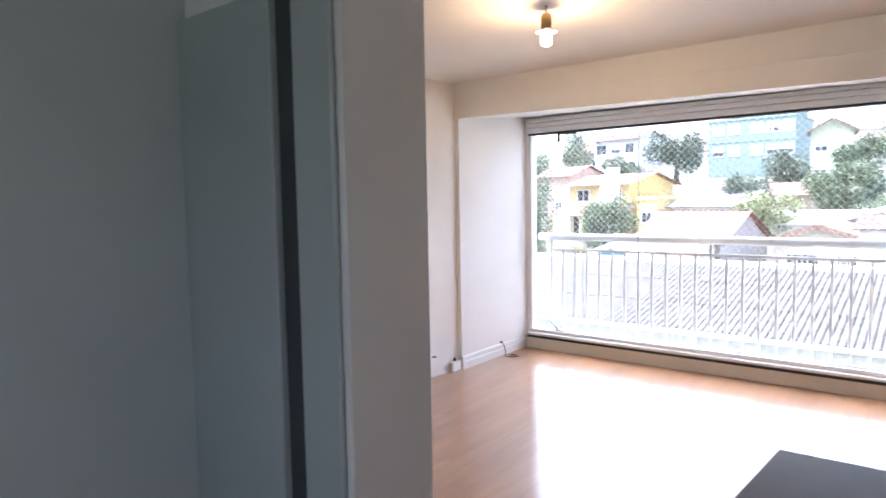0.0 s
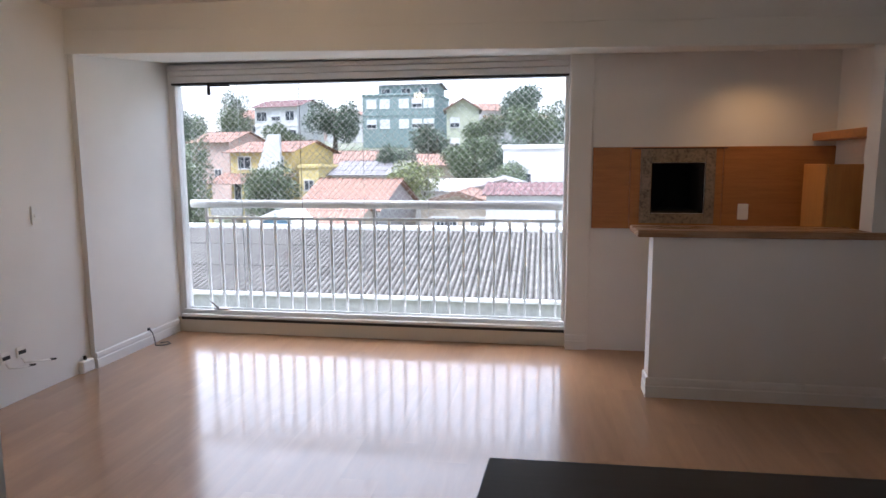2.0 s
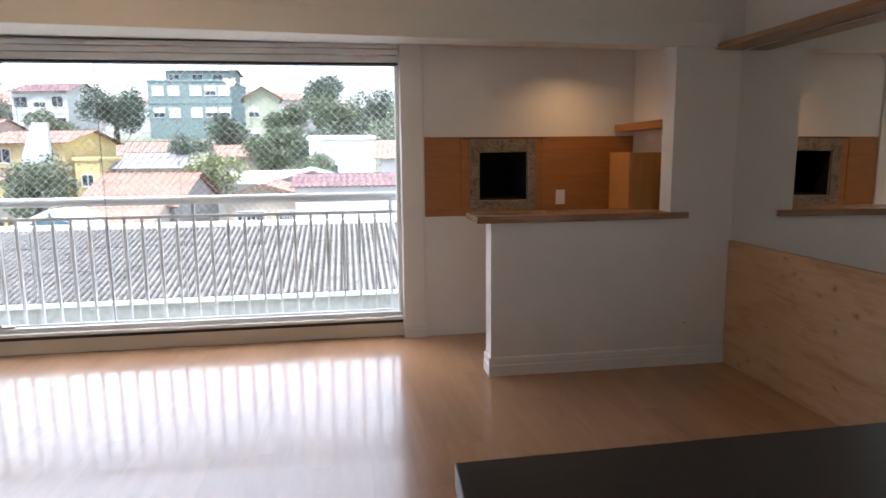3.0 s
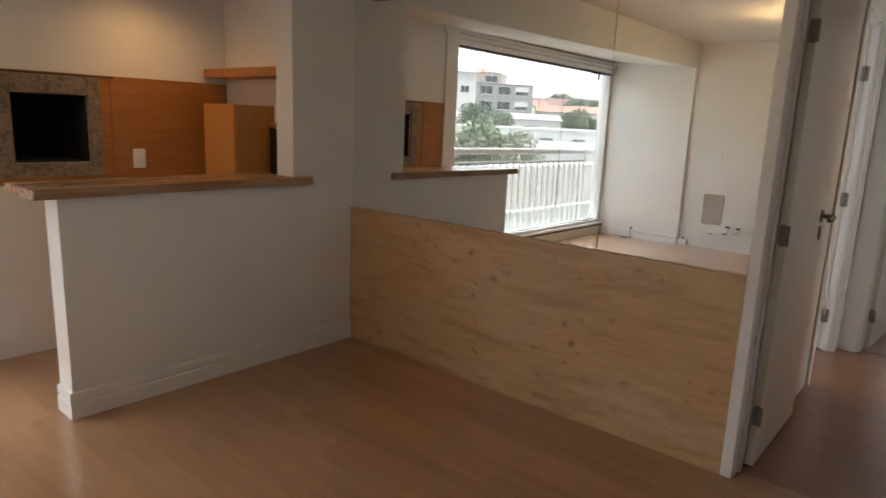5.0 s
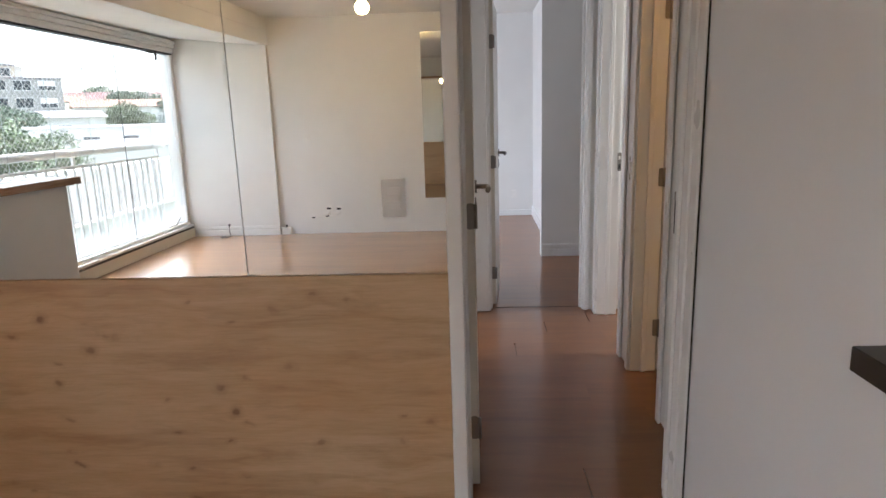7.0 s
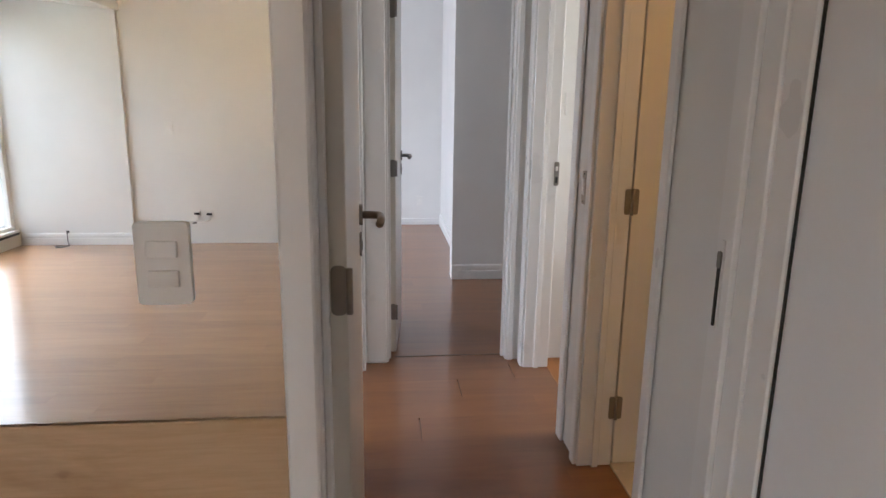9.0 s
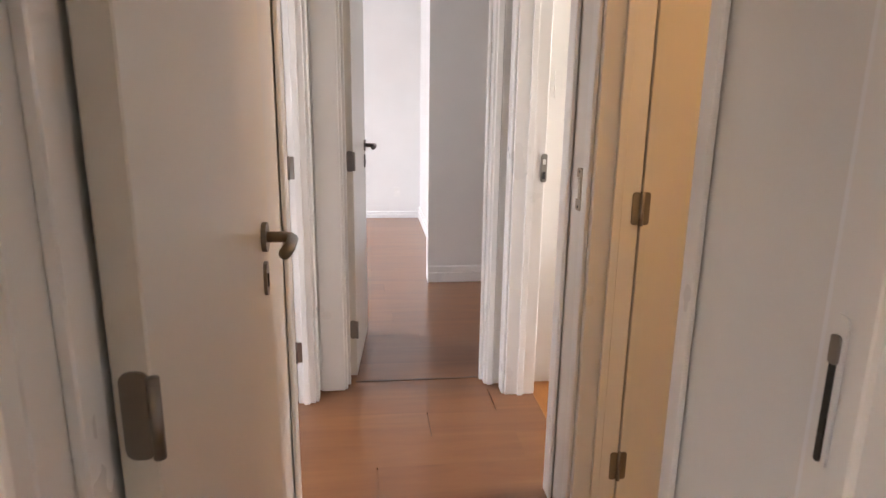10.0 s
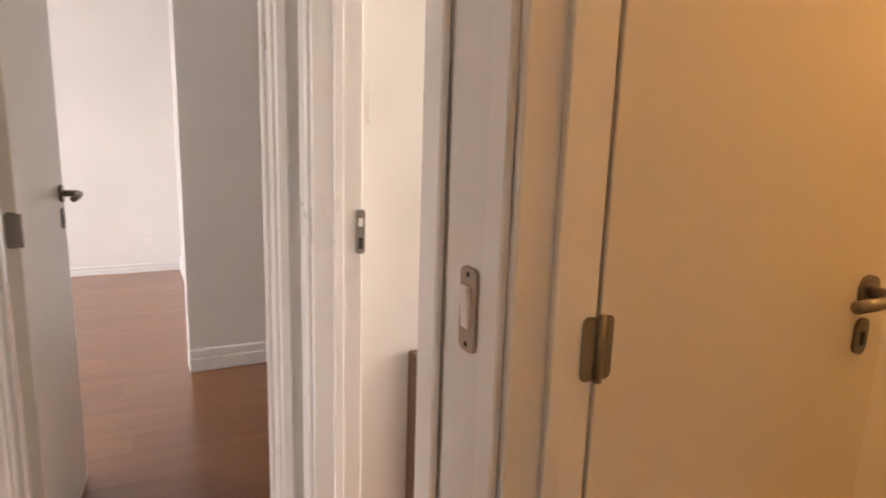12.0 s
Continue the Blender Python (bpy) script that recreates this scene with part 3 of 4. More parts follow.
inside(win, "latch", merged(cuboid(-5.12, -4.92, 1.11, 1.135, 2.100, 2.112, 0.003), cuboid(-5.115, -5.09, 1.10, 1.12, 2.03, 2.115, 0.003)), DARK, "dark latch at the head")

rail = thing("balcony_rail", pose(-3.8, 1.33, 0.1), "white painted metal balcony railing outside the glazing", "railing")
RX0, RX1, RY = -5.44, -2.10, 1.33
inside(rail, "handrail", rod((RX0, RY, 1.105), (RX1, RY, 1.105), 0.036, None, 20), RAILW, "", True)
inside(rail, "upper_rail", cuboid(RX0 + 0.12, RX1 - 0.05, RY - 0.012, RY + 0.012, 0.965, 0.99, 0.002), RAILW)
inside(rail, "bottom_rail", cuboid(RX0 + 0.05, RX1 - 0.05, RY - 0.012, RY + 0.012, 0.13, 0.16, 0.002), RAILW)
for _x in (-5.30, -3.75, -2.20):
    inside(rail, "post", cuboid(_x - 0.012, _x + 0.012, RY - 0.012, RY + 0.012, 0.99, 1.08), RAILW)
_bar = None
for _k in range(25):
    _x = -5.30 + _k * 3.10 / 24
    if _bar is None:
        _bar = inside(rail, "bar", cuboid(-0.011, 0.011, -0.011, 0.011, 0.16, 0.965, 0.0015), RAILW)
        _mesh = _bar.data
    else:
        _bar = new("bar", _mesh)
        _bar.parent = rail
        _bar.matrix_parent_inverse = rail.matrix_basis.inverted()
    _bar.location = (_x, RY, 0)
structure("balcony_ledge", cuboid(-5.6, -1.9, 1.25, 1.45, -0.25, 0.125, 0.006), RAILW, "white outer edge of the balcony slab under the railing", "ledge")


def safety_net(x0, x1, z0, z1, y, step=0.049, r=0.0016):
    """Diamond net of thin cords between the given edges."""
    verts, faces = [], []
    w, h = x1 - x0, z1 - z0

    def cord(a, b):
        d = Vector(b) - Vector(a)
        side = Vector((-d.z, 0, d.x)).normalized() * r
        out = Vector((0, r, 0))
        i = len(verts)
        for p in (Vector(a), Vector(b)):
            verts.extend([tuple(p + side), tuple(p - side * 0.5 + out), tuple(p - side * 0.5 - out)])
        faces.extend([(i, i + 1, i + 4, i + 3), (i + 1, i + 2, i + 5, i + 4), (i + 2, i, i + 3, i + 5)])
    n = int((w + h) / (step * 1.25)) + 1
    for k in range(1, n):
        s = k * step * 1.25
        # a cord that rises to the side by 1 : 1.1
        lo, hi = max(0.0, s - h), min(w, s)
        if hi - lo > 0.02:
            cord((x0 + lo, y, z0 + (s - lo) if s - lo <= h else z1), (x0 + hi, y, z0 + (s - hi)))
            cord((x1 - lo, y + 0.002, z0 + (s - lo) if s - lo <= h else z1), (x1 - hi, y + 0.002, z0 + (s - hi)))
    me = bpy.data.meshes.new("safety_net")
    me.from_pydata(verts, [], faces)
    me.materials.append(CORD)
    return tagged(new("safety_net", me), "white diamond-mesh safety net outside the balcony railing", "safety net", "", "stuff")


safety_net(-5.47, -2.05, 0.985, 2.2, 1.40)

# ---- wood panel, mirrors, bar counter ----
_w = thing("wainscot", pose(0, -1.15, 0), "pale knotty pine-look laminate panel on the lower wall", "wall panel")
inside(_w, "board", cuboid(-0.024, 0.003, -2.3155, -0.001, 0.0, 0.845, 0.002), PANELW)
_m = thing("wall_mirror_panel", pose(0, -1.15, 0.847), "large frameless wall mirror above the pine panel", "mirror")
_lean = Matrix.Translation((-0.013, -1.15, 1.46)) @ Euler((0, radians(0.28), radians(-0.25))).to_matrix().to_4x4()


def mirror_sheet(low, high):
    """A 4 mm sheet between two side lines, each given as (y at the foot, y at the head)."""
    bm = bmesh.new()
    rim = [(low[0], -0.612), (high[0], -0.612), (high[1], 0.612), (low[1], 0.612)]
    front, back = ([bm.verts.new((x, y, z)) for y, z in rim] for x in (0.0, 0.004))
    bm.faces.new(front), bm.faces.new(back[::-1])
    for k in range(4):
        j = (k + 1) % 4
        bm.faces.new((front[k], back[k], back[j], front[j]))
    return bm


inside(_m, "mirror_pane", moved(mirror_sheet((-0.5225, -0.5165), (1.148, 1.148)), _lean), MIRROR)
inside(_m, "mirror_pane", moved(mirror_sheet((-1.165, -1.165), (-0.5255, -0.5195)), _lean), MIRROR)
_s = thing("wood_shelf", pose(-0.08, -1.1, 2.08), "honey-brown wooden board along the top of the mirror", "shelf")
inside(_s, "board", cuboid(-0.187, 0.003, -2.30, -0.001, 2.08, 2.112, 0.002), SHELFW)
_m = thing("small_mirror", pose(-5.468, -2.2, 1.3), "narrow frameless mirror on the living room side wall", "mirror")
inside(_m, "mirror_pane", cuboid(-5.504, -5.498, -2.75, -1.76, 0.40, 2.27, 0.001), MIRROR)

_c = thing("bar_counter", pose(-1.0, 0.1, 1.004), "oak-veneer bar top on the white half wall", "counter")
_b = merged(cuboid(-1.75, -0.452, -0.034, 0.34, 1.004, 1.046, 0.003), cuboid(-0.4525, -0.335, -0.034, -0.002, 1.004, 1.046, 0.003))
inside(_c, "top", _b, SLABW)

# ---- barbecue niche ----
_p = thing("oak_cladding", pose(-1.1, 0.99, 0.96), "honey oak veneer panel round the built-in barbecue", "wall panel")
inside(_p, "board", cuboid(-1.95, -1.676, 0.985, 0.999, 0.958, 1.567, 0.002), OAKW, "paler oak board")
inside(_p, "board", cuboid(-1.014, -0.262, 0.985, 0.999, 0.958, 1.567, 0.002), OAKW)
inside(_p, "board", cuboid(-1.674, -1.016, 0.985, 0.999, 1.552, 1.567, 0.002), OAKW)
inside(_p, "board", cuboid(-1.674, -1.016, 0.985, 0.999, 0.958, 1.0, 0.002), OAKW)
inside(_p, "frame_strip", cuboid(-1.674, -1.60, 0.988, 0.999, 1.0, 1.552, 0.002), OAKW)
inside(_p, "frame_strip", cuboid(-1.07, -1.016, 0.988, 0.999, 1.0, 1.552, 0.002), OAKW)
# black strip laid over the board as the shadow line above the frame
inside(_p, "shadow_gap", cuboid(-1.66, -0.99, 0.981, 0.9845, 1.553, 1.560), DARK)
_q = thing("barbecue", pose(-1.33, 1.1, 1.075), "built-in barbecue opening, soot black inside, granite surround", "barbecue")
for _x0, _x1, _z0, _z1 in ((-1.60, -1.521, 1.0, 1.552), (-1.139, -1.07, 1.0, 1.552), (-1.52, -1.14, 1.451, 1.552), (-1.52, -1.14, 1.0, 1.074)):
    inside(_q, "surround_slab", cuboid(_x0, _x1, 0.975, 0.999, _z0, _z1, 0.003), GRANITE)
inside(_q, "firebox", merged(cuboid(-1.54, -1.12, 1.56, 1.58, 1.05, 1.48), cuboid(-1.54, -1.521, 1.251, 1.56, 1.05, 1.48), cuboid(-1.139, -1.12, 1.251, 1.56, 1.05, 1.48), cuboid(-1.54, -1.12, 1.251, 1.58, 1.03, 1.05), cuboid(-1.54, -1.12, 1.251, 1.58, 1.48, 1.50)), SOOT)
inside(_q, "liner", merged(cuboid(-1.519, -1.512, 1.0, 1.56, 1.076, 1.449), cuboid(-1.148, -1.141, 1.0, 1.56, 1.076, 1.449), cuboid(-1.512, -1.148, 1.0, 1.56, 1.076, 1.083), cuboid(-1.512, -1.148, 1.0, 1.56, 1.442, 1.449)), SOOT)

# ---- peninsula of the kitchen ----
_k = thing("kitchen_peninsula", pose(-1.7, -3.2, 0), "black-brown laminate breakfast bar at the kitchen entry", "breakfast bar")


def prism(outline, z0, z1, bevel=0.002):
    bm = bmesh.new()
    low = [bm.verts.new((x, y, z0)) for x, y in outline]
    up = [bm.verts.new((x, y, z1)) for x, y in outline]
    bm.faces.new(low[::-1]), bm.faces.new(up)
    for k in range(len(outline)):
        j = (k + 1) % len(outline)
        bm.faces.new((low[k], low[j], up[j], up[k]))
    if bevel:
        bmesh.ops.bevel(bm, geom=bm.edges[:], offset=bevel, segments=1, affect="EDGES")
    return bm


inside(_k, "top", prism([(-2.398, -3.010), (-2.425, -3.45), (-1.104, -3.45), (-1.104, -3.067), (-1.01, -3.067), (-1.01, -2.975)], 0.938, 0.978), BLACKW)
inside(_k, "front_panel", prism([(-2.385, -3.030), (-2.385, -3.048), (-1.104, -3.04), (-1.104, -3.022)], 0.0, 0.9375, 0.001), BLACKW)
inside(_k, "end_panel", cuboid(-2.385, -2.365, -3.43, -3.05, 0, 0.9375, 0.002), BLACKW)
part("screw_cap", moved(lathe([(0.006, 0.0), (0.005, 0.0015)], 12), pose(0.64, 0.185, 0.978)), PLASTIC, _k, "white screw cap")


# ---- floor boards ----
def floor(name, label, rows, x0, x1, y_low, y_high, material):
    base = structure(name, cuboid(x0, x1, y_low, y_high, -0.0118, -0.0095), material, label, "floor")
    cache, wide = {}, 0.1895
    rng = random.Random(rows)
    x = x0
    while x < x1 - 0.02:
        w = min(wide, x1 - x)
        y = y_low - rng.uniform(0.05, 1.2)
        while y < y_high:
            a, b = max(y, y_low), min(y + 1.28, y_high)
            if b - a > 0.02:
                key = (round(w, 3), round(b - a, 2))
                if key not in cache:
                    bm = cuboid(0.0002, key[0] - 0.0002, 0.0002, key[1] - 0.0002, -0.0095, 0.0)
                    for f in [f for f in bm.faces if f.normal.z > 0.9]:
                        bmesh.ops.inset_region(bm, faces=[f], thickness=0.0007, depth=0.0)
                        break
                    for v in bm.verts:
                        if v.co.z > -0.001 and (min(v.co.x, key[0] - v.co.x) < 0.001 or min(v.co.y, key[1] - v.co.y) < 0.001):
                            v.co.z = -0.0003
                    ob = part("plank", bm, material, base)
                    cache[key] = ob.data
                else:
                    ob = new("plank", cache[key])
                    ob.parent = base
                ob.location = (x, a, 0)
            y += 1.28
        x += wide
    return base


floor("floor_living", "glossy light brown laminate floor of the living room", 3, -5.504, 0.06, -5.4, 1.09, FLOORW)
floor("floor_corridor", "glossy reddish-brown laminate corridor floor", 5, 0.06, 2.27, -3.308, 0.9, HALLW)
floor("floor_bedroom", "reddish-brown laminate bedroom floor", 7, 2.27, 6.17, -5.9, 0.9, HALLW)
structure("floor_bathroom", cuboid(0.2, 1.36, -5.0, -3.31, -0.0095, 0.004), TILE, "beige bathroom floor tile", "floor")
structure("floor_end_room", cuboid(1.36, 2.2, -5.9, -3.31, -0.0095, 0.001), OAKW, "wooden end room floor", "floor")

# ---- lamps, switches, sockets, cables ----
_p = thing("pendant_lamp", pose(LAMP[0], LAMP[1], HIGH), "bare lit bulb in a brass holder on a short cord", "lamp")
part("cord", rod((0, 0, 0.0), (0, 0, -0.04), 0.003, None, 8), DARK, _p)
part("holder", lathe([(0.012, -0.118), (0.026, -0.113), (0.028, -0.058), (0.022, -0.043), (0.006, -0.036)], 18), plain("brass_holder", (0.45, 0.30, 0.12), 0.35, 0.930), _p, "brass bulb holder", True)
part("collar", lathe([(0.026, -0.132), (0.054, -0.136), (0.056, -0.131), (0.030, -0.119)], 20), PLASTIC, _p, "small white collar", True)
_b = part("bulb", lathe([(0.004, -0.208), (0.018, -0.204), (0.027, -0.192), (0.029, -0.176), (0.025, -0.153), (0.021, -0.137)], 20), BULB, _p, "glowing warm bulb", True)
_b.visible_shadow = False


def wall_plate(name, m, label, w=0.072, h=0.116, keys=1, dark_slot=False, category="switch"):
    """A plate that faces its own -y."""
    top = thing(name, m, label, category)
    part("plate", moved(rounded_plate(w, h, 0.010, 0.006), pose(0, -0.005, 0)), PLASTIC if keys else WALL, top)
    for k in range(keys):
        z = (k - (keys - 1) / 2) * -0.042
        key = part("rocker", moved(cuboid(-0.021, 0.021, -0.003, 0.003, -0.012, 0.012, 0.001), pose(0, -0.0115, z, 7 if k else -5)), PLASTIC, top)
        if dark_slot:
            part("slot", cuboid(-0.026, 0.026, -0.0175, -0.0135, z - 0.011, z + 0.011), DARK, key)
    return top


wall_plate("light_switch", pose(-5.505, -0.39, 1.13, 0, 0, 90), "white light switch on the living room side wall")
wall_plate("wall_socket", pose(-5.505, -0.60, 0.30, 0, 0, 90), "white wall socket with dark slot and loose cable", 0.066, 0.066, 1, True, "socket")
wall_plate("wall_socket", pose(-5.505, -0.72, 0.295, 0, 0, 90), "white wall socket with dark slot and loose cable", 0.066, 0.066, 1, True, "socket")
wall_plate("light_switch", pose(-0.0155, -2.156, 1.088, 0, 0, -90), "white two-key light switch on the mirror", 0.074, 0.118, 2)
wall_plate("wall_socket", pose(-0.866, 0.985, 1.092), "ivory socket on the oak niche panel", 0.072, 0.116, 1, False, "socket")
wall_plate("wall_socket", pose(6.17, -2.89, 0.272, 0, 0, -90), "white wall socket low on the bedroom wall", 0.066, 0.1, 1, False, "socket")
_p = thing("cable_outlet", pose(-0.322, 0, 0.301), "small round cable outlet in the half wall", "outlet")
part("disc", moved(lathe([(0.014, 0.0), (0.013, 0.004), (0.004, 0.006)], 14), pose(0, 0, 0, 90)), PLASTIC, _p)
part("wire", tube([(0, -0.005, 0), (0.004, -0.018, -0.004), (-0.004, -0.024, -0.01)], 0.0025, 6), STEEL, _p)
_p = thing("light_switch", pose(1.268, -3.185, 1.035, 0, 0, 180), "narrow switch plate on the corridor wall strip", "switch")
part("plate", moved(rounded_plate(0.042, 0.118, 0.006, 0.01), pose(0, -0.003, 0)), plain("aged_steel", (0.45, 0.38, 0.30), 0.4, 0.7), _p, "aged metal plate")
part("rocker", moved(cuboid(-0.011, 0.011, -0.004, 0.004, -0.03, 0.03, 0.002), pose(0, -0.008, 0.004, 4)), PLASTIC, _p)
for _s in (-0.049, 0.049):
    part("screw", moved(lathe([(0.004, 0), (0.003, 0.0015)], 10), pose(0, -0.006, _s, 90)), DARK, _p)
_p = thing("cable_box", pose(-5.49, -0.075, 0), "small white cable box at the end of the baseboard", "cable box")
inside(_p, "box", cuboid(-5.504, -5.462, -0.13, -0.012, 0, 0.085, 0.006), PLASTIC)
inside(_p, "grommet", cuboid(-5.50, -5.48, -0.082, -0.066, 0.085, 0.115, 0.003), DARK)
_p = thing("loose_cable", pose(-5.46, 0.62, 0.0), "dark loose cable from an outlet above the baseboard", "cable")
inside(_p, "outlet", cuboid(-5.465, -5.452, 0.607, 0.633, 0.117, 0.140, 0.003), DARK)
inside(_p, "wire", tube([(-5.452, 0.62, 0.128), (-5.42, 0.61, 0.10), (-5.40, 0.60, 0.05), (-5.38, 0.58, 0.008), (-5.33, 0.60, 0.006), (-5.30, 0.66, 0.006), (-5.35, 0.70, 0.006), (-5.39, 0.66, 0.006)], 0.0045, 6), DARK, "", True)
for _y, _c in ((-0.60, 0), (-0.72, 1)):
    _p = thing("loose_cable", pose(-5.49, _y, 0.22), "white cable ends hanging out below the sockets", "cable")
    inside(_p, "wire", tube([(-5.50, _y, 0.262), (-5.47, _y - 0.01, 0.235), (-5.45, _y + 0.06 - 0.02 * _c, 0.222), (-5.44, _y + 0.16 - 0.05 * _c, 0.205 + 0.015 * _c)], 0.0055, 6), PLASTIC, "", True)
    inside(_p, "plug", rod((-5.44, _y + 0.16 - 0.05 * _c, 0.205 + 0.015 * _c), (-5.432, _y + 0.20 - 0.05 * _c, 0.198 + 0.015 * _c), 0.008, 0.006, 8), DARK)

# ---- cabinet and shelf in the niche ----
_c = thing("niche_cabinet", pose(-0.39, 0.62, 0), "tall honey oak cabinet against the side wall of the niche", "cabinet")
inside(_c, "body", cuboid(-0.517, -0.2605, 0.45, 0.80, 0, 1.435, 0.002), OAKV)
inside(_c, "door", cuboid(-0.537, -0.519, 0.452, 0.798, 0.06, 1.437, 0.003), OAKV)
_c = thing("oven_panel", pose(-0.27, 0.30, 0.90), "dark glass appliance front on the niche side wall", "appliance")
inside(_c, "front", cuboid(-0.30, -0.2605, 0.157, 0.445, 0.90, 1.30, 0.004), DARK)
inside(_c, "trim", cuboid(-0.303, -0.2605, 0.157, 0.445, 1.305, 1.335, 0.003), OAKV, "oak edge strip")
_c = thing("wood_shelf", pose(-0.34, 0.55, 1.6), "thick oak shelf along the side of the barbecue niche", "shelf")
inside(_c, "board", cuboid(-0.425, -0.2605, 0.157, 0.984, 1.60, 1.655, 0.003), OAKW)
_c = thing("downlight", pose(-0.86, 0.80, 2.213), "small round recessed downlight in the niche soffit", "downlight")
part("ring", lathe([(0.032, -0.006), (0.045, -0.004), (0.047, 0.0)], 24), TRIM, _c, "", True)
part("lens", lathe([(0.005, -0.0045), (0.03, -0.0035)], 24), GREYALU, _c)

_c = thing("upright_board", pose(2.165, -3.53, 0), "narrow dark brown upright board against the end room wall", "board")
inside(_c, "board", cuboid(2.135, 2.196, -3.57, -3.497, 0.0, 0.61, 0.003), CHESTW)
wall_plate("blank_plate", pose(2.2, -3.40, 1.33, 0, 0, -90), "blank white cover plate on the end room wall", 0.07, 0.11, 0, False, "cover plate")

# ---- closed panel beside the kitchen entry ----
# panel colour set dark so this side stays dim under the kitchen lamp
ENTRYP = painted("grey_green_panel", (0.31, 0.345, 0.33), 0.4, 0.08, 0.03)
_d = thing("entry_panel", pose(-3.9, -3.21, 0), "tall dark grey-green panel beside the entry wall end", "panel")
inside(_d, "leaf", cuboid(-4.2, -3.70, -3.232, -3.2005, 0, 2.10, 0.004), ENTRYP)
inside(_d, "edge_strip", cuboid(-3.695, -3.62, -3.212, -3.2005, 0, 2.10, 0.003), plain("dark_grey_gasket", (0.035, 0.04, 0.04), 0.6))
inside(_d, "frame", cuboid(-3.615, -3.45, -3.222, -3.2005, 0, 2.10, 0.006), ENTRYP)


# ---- outdoors ----
def land(x, y):
    """Height of the hillside."""
    d = math.hypot(x + 3, y)
    t = min(max((y - 18) / 75, 0), 1)
    far = min(max((d - 90) / 160, 0), 1)
    return -5.2 + 9.3 * t * t * (3 - 2 * t) + 7.0 * far + 1.2 * noise.noise((x * 0.018, y * 0.018, 0.3)) * min(d / 60, 1)


def ground_mat():
    m = Mat("hillside_ground", (0.1, 0.11, 0.06), 0.95)
    v = m.coords()
    c = m.ramp(m.noise(v, 0.35, 6, 0.6), [(0.35, (0.06, 0.085, 0.045)), (0.5, (0.10, 0.115, 0.075)), (0.62, (0.20, 0.18, 0.15))])
    m.colour(c)
    return m.m


def tiled(name, colour, dirt):
    m = Mat(name, colour, 0.95)
    m.p.inputs["Specular IOR Level"].default_value = 0.1
    v = m.coords()
    g = m.ramp(m.noise(v, 0.9, 5, 0.65), [(0.32, dirt), (0.62, colour)])
    f = m.ramp(m.noise(v, 11, 4, 0.7), [(0.35, tuple(c * 0.65 for c in colour)), (0.6, tuple(min(1, c * 1.15) for c in colour))])
    m.colour(m.mix(0.45, g, f))
    return m.m


def leaf_mat(name, dark, pale):
    m = Mat(name, pale, 0.6)
    geo = m.n.new("ShaderNodeNewGeometry")
    m.colour(m.ramp(geo.outputs["Random Per Island"], [(0.0, dark), (0.7, pale), (1.0, tuple(c * 1.4 for c in pale))]))
    return m.m


GROUND = ground_mat()
CLAY = tiled("clay_roof_tiles", (0.30, 0.185, 0.145), (0.22, 0.14, 0.112))
CLAYOLD = tiled("weathered_clay_tiles", (0.29, 0.185, 0.15), (0.20, 0.135, 0.115))
MAROON = tiled("maroon_roof_tiles", (0.19, 0.12, 0.12), (0.11, 0.075, 0.075))
BARGE = plain("brown_barge_board", (0.22, 0.14, 0.10), 0.7)


def fibre_mat():
    """Weathered fibre cement: dark in the valleys of the ribs, paler on the crests; valleys run 0.128 m apart from x =
    -52.
    """
    m = Mat("grey_fibre_cement", (0.3, 0.29, 0.28), 0.95)
    m.p.inputs["Specular IOR Level"].default_value = 0.1
    v = m.coords()
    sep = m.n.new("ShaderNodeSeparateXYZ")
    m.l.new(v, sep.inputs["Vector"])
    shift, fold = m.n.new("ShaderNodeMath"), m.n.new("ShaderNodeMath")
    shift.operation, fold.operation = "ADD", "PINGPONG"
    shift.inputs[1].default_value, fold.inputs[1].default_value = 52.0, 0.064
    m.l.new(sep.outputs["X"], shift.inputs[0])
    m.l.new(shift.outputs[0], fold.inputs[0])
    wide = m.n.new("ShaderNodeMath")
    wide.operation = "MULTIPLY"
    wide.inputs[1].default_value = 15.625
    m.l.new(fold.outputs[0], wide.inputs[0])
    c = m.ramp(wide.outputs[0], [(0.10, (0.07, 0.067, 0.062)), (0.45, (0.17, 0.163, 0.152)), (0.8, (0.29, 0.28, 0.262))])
    c = m.mix(0.55, c, m.mix(1.0, c, m.ramp(m.noise(v, 13, 3, 0.7), [(0.38, (0.3, 0.3, 0.3)), (0.6, (1.2, 1.2, 1.2))]), "MULTIPLY"))
    c = m.mix(0.5, c, m.mix(1.0, c, m.ramp(m.noise(v, 2.5, 5, 0.7), [(0.35, (0.35, 0.34, 0.33)), (0.62, (1, 1, 1))]), "MULTIPLY"))
    m.colour(c)
    return m.m


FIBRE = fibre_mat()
SLATE = tiled("grey_roofing", (0.26, 0.25, 0.26), (0.16, 0.15, 0.16))
PLASTER = {k: tiled(k + "_plaster", c, tuple(x * 0.8 for x in c)) for k, c in {
    "white": (0.74, 0.73, 0.71), "yellow": (0.68, 0.56, 0.27), "teal": (0.27, 0.345, 0.335), "lime": (0.58, 0.60, 0.46), "beige": (0.58, 0.50, 0.40),
    "grey": (0.40, 0.39, 0.38), "pink": (0.62, 0.47, 0.42), "blue": (0.24, 0.38, 0.50)}.items()}
PANE = plain("dark_window_pane", (0.05, 0.06, 0.07), 0.15)
BLIND = plain("white_window_shutter", (0.78, 0.78, 0.77), 0.5)
BARK = plain("grey_bark", (0.11, 0.09, 0.07), 0.9)
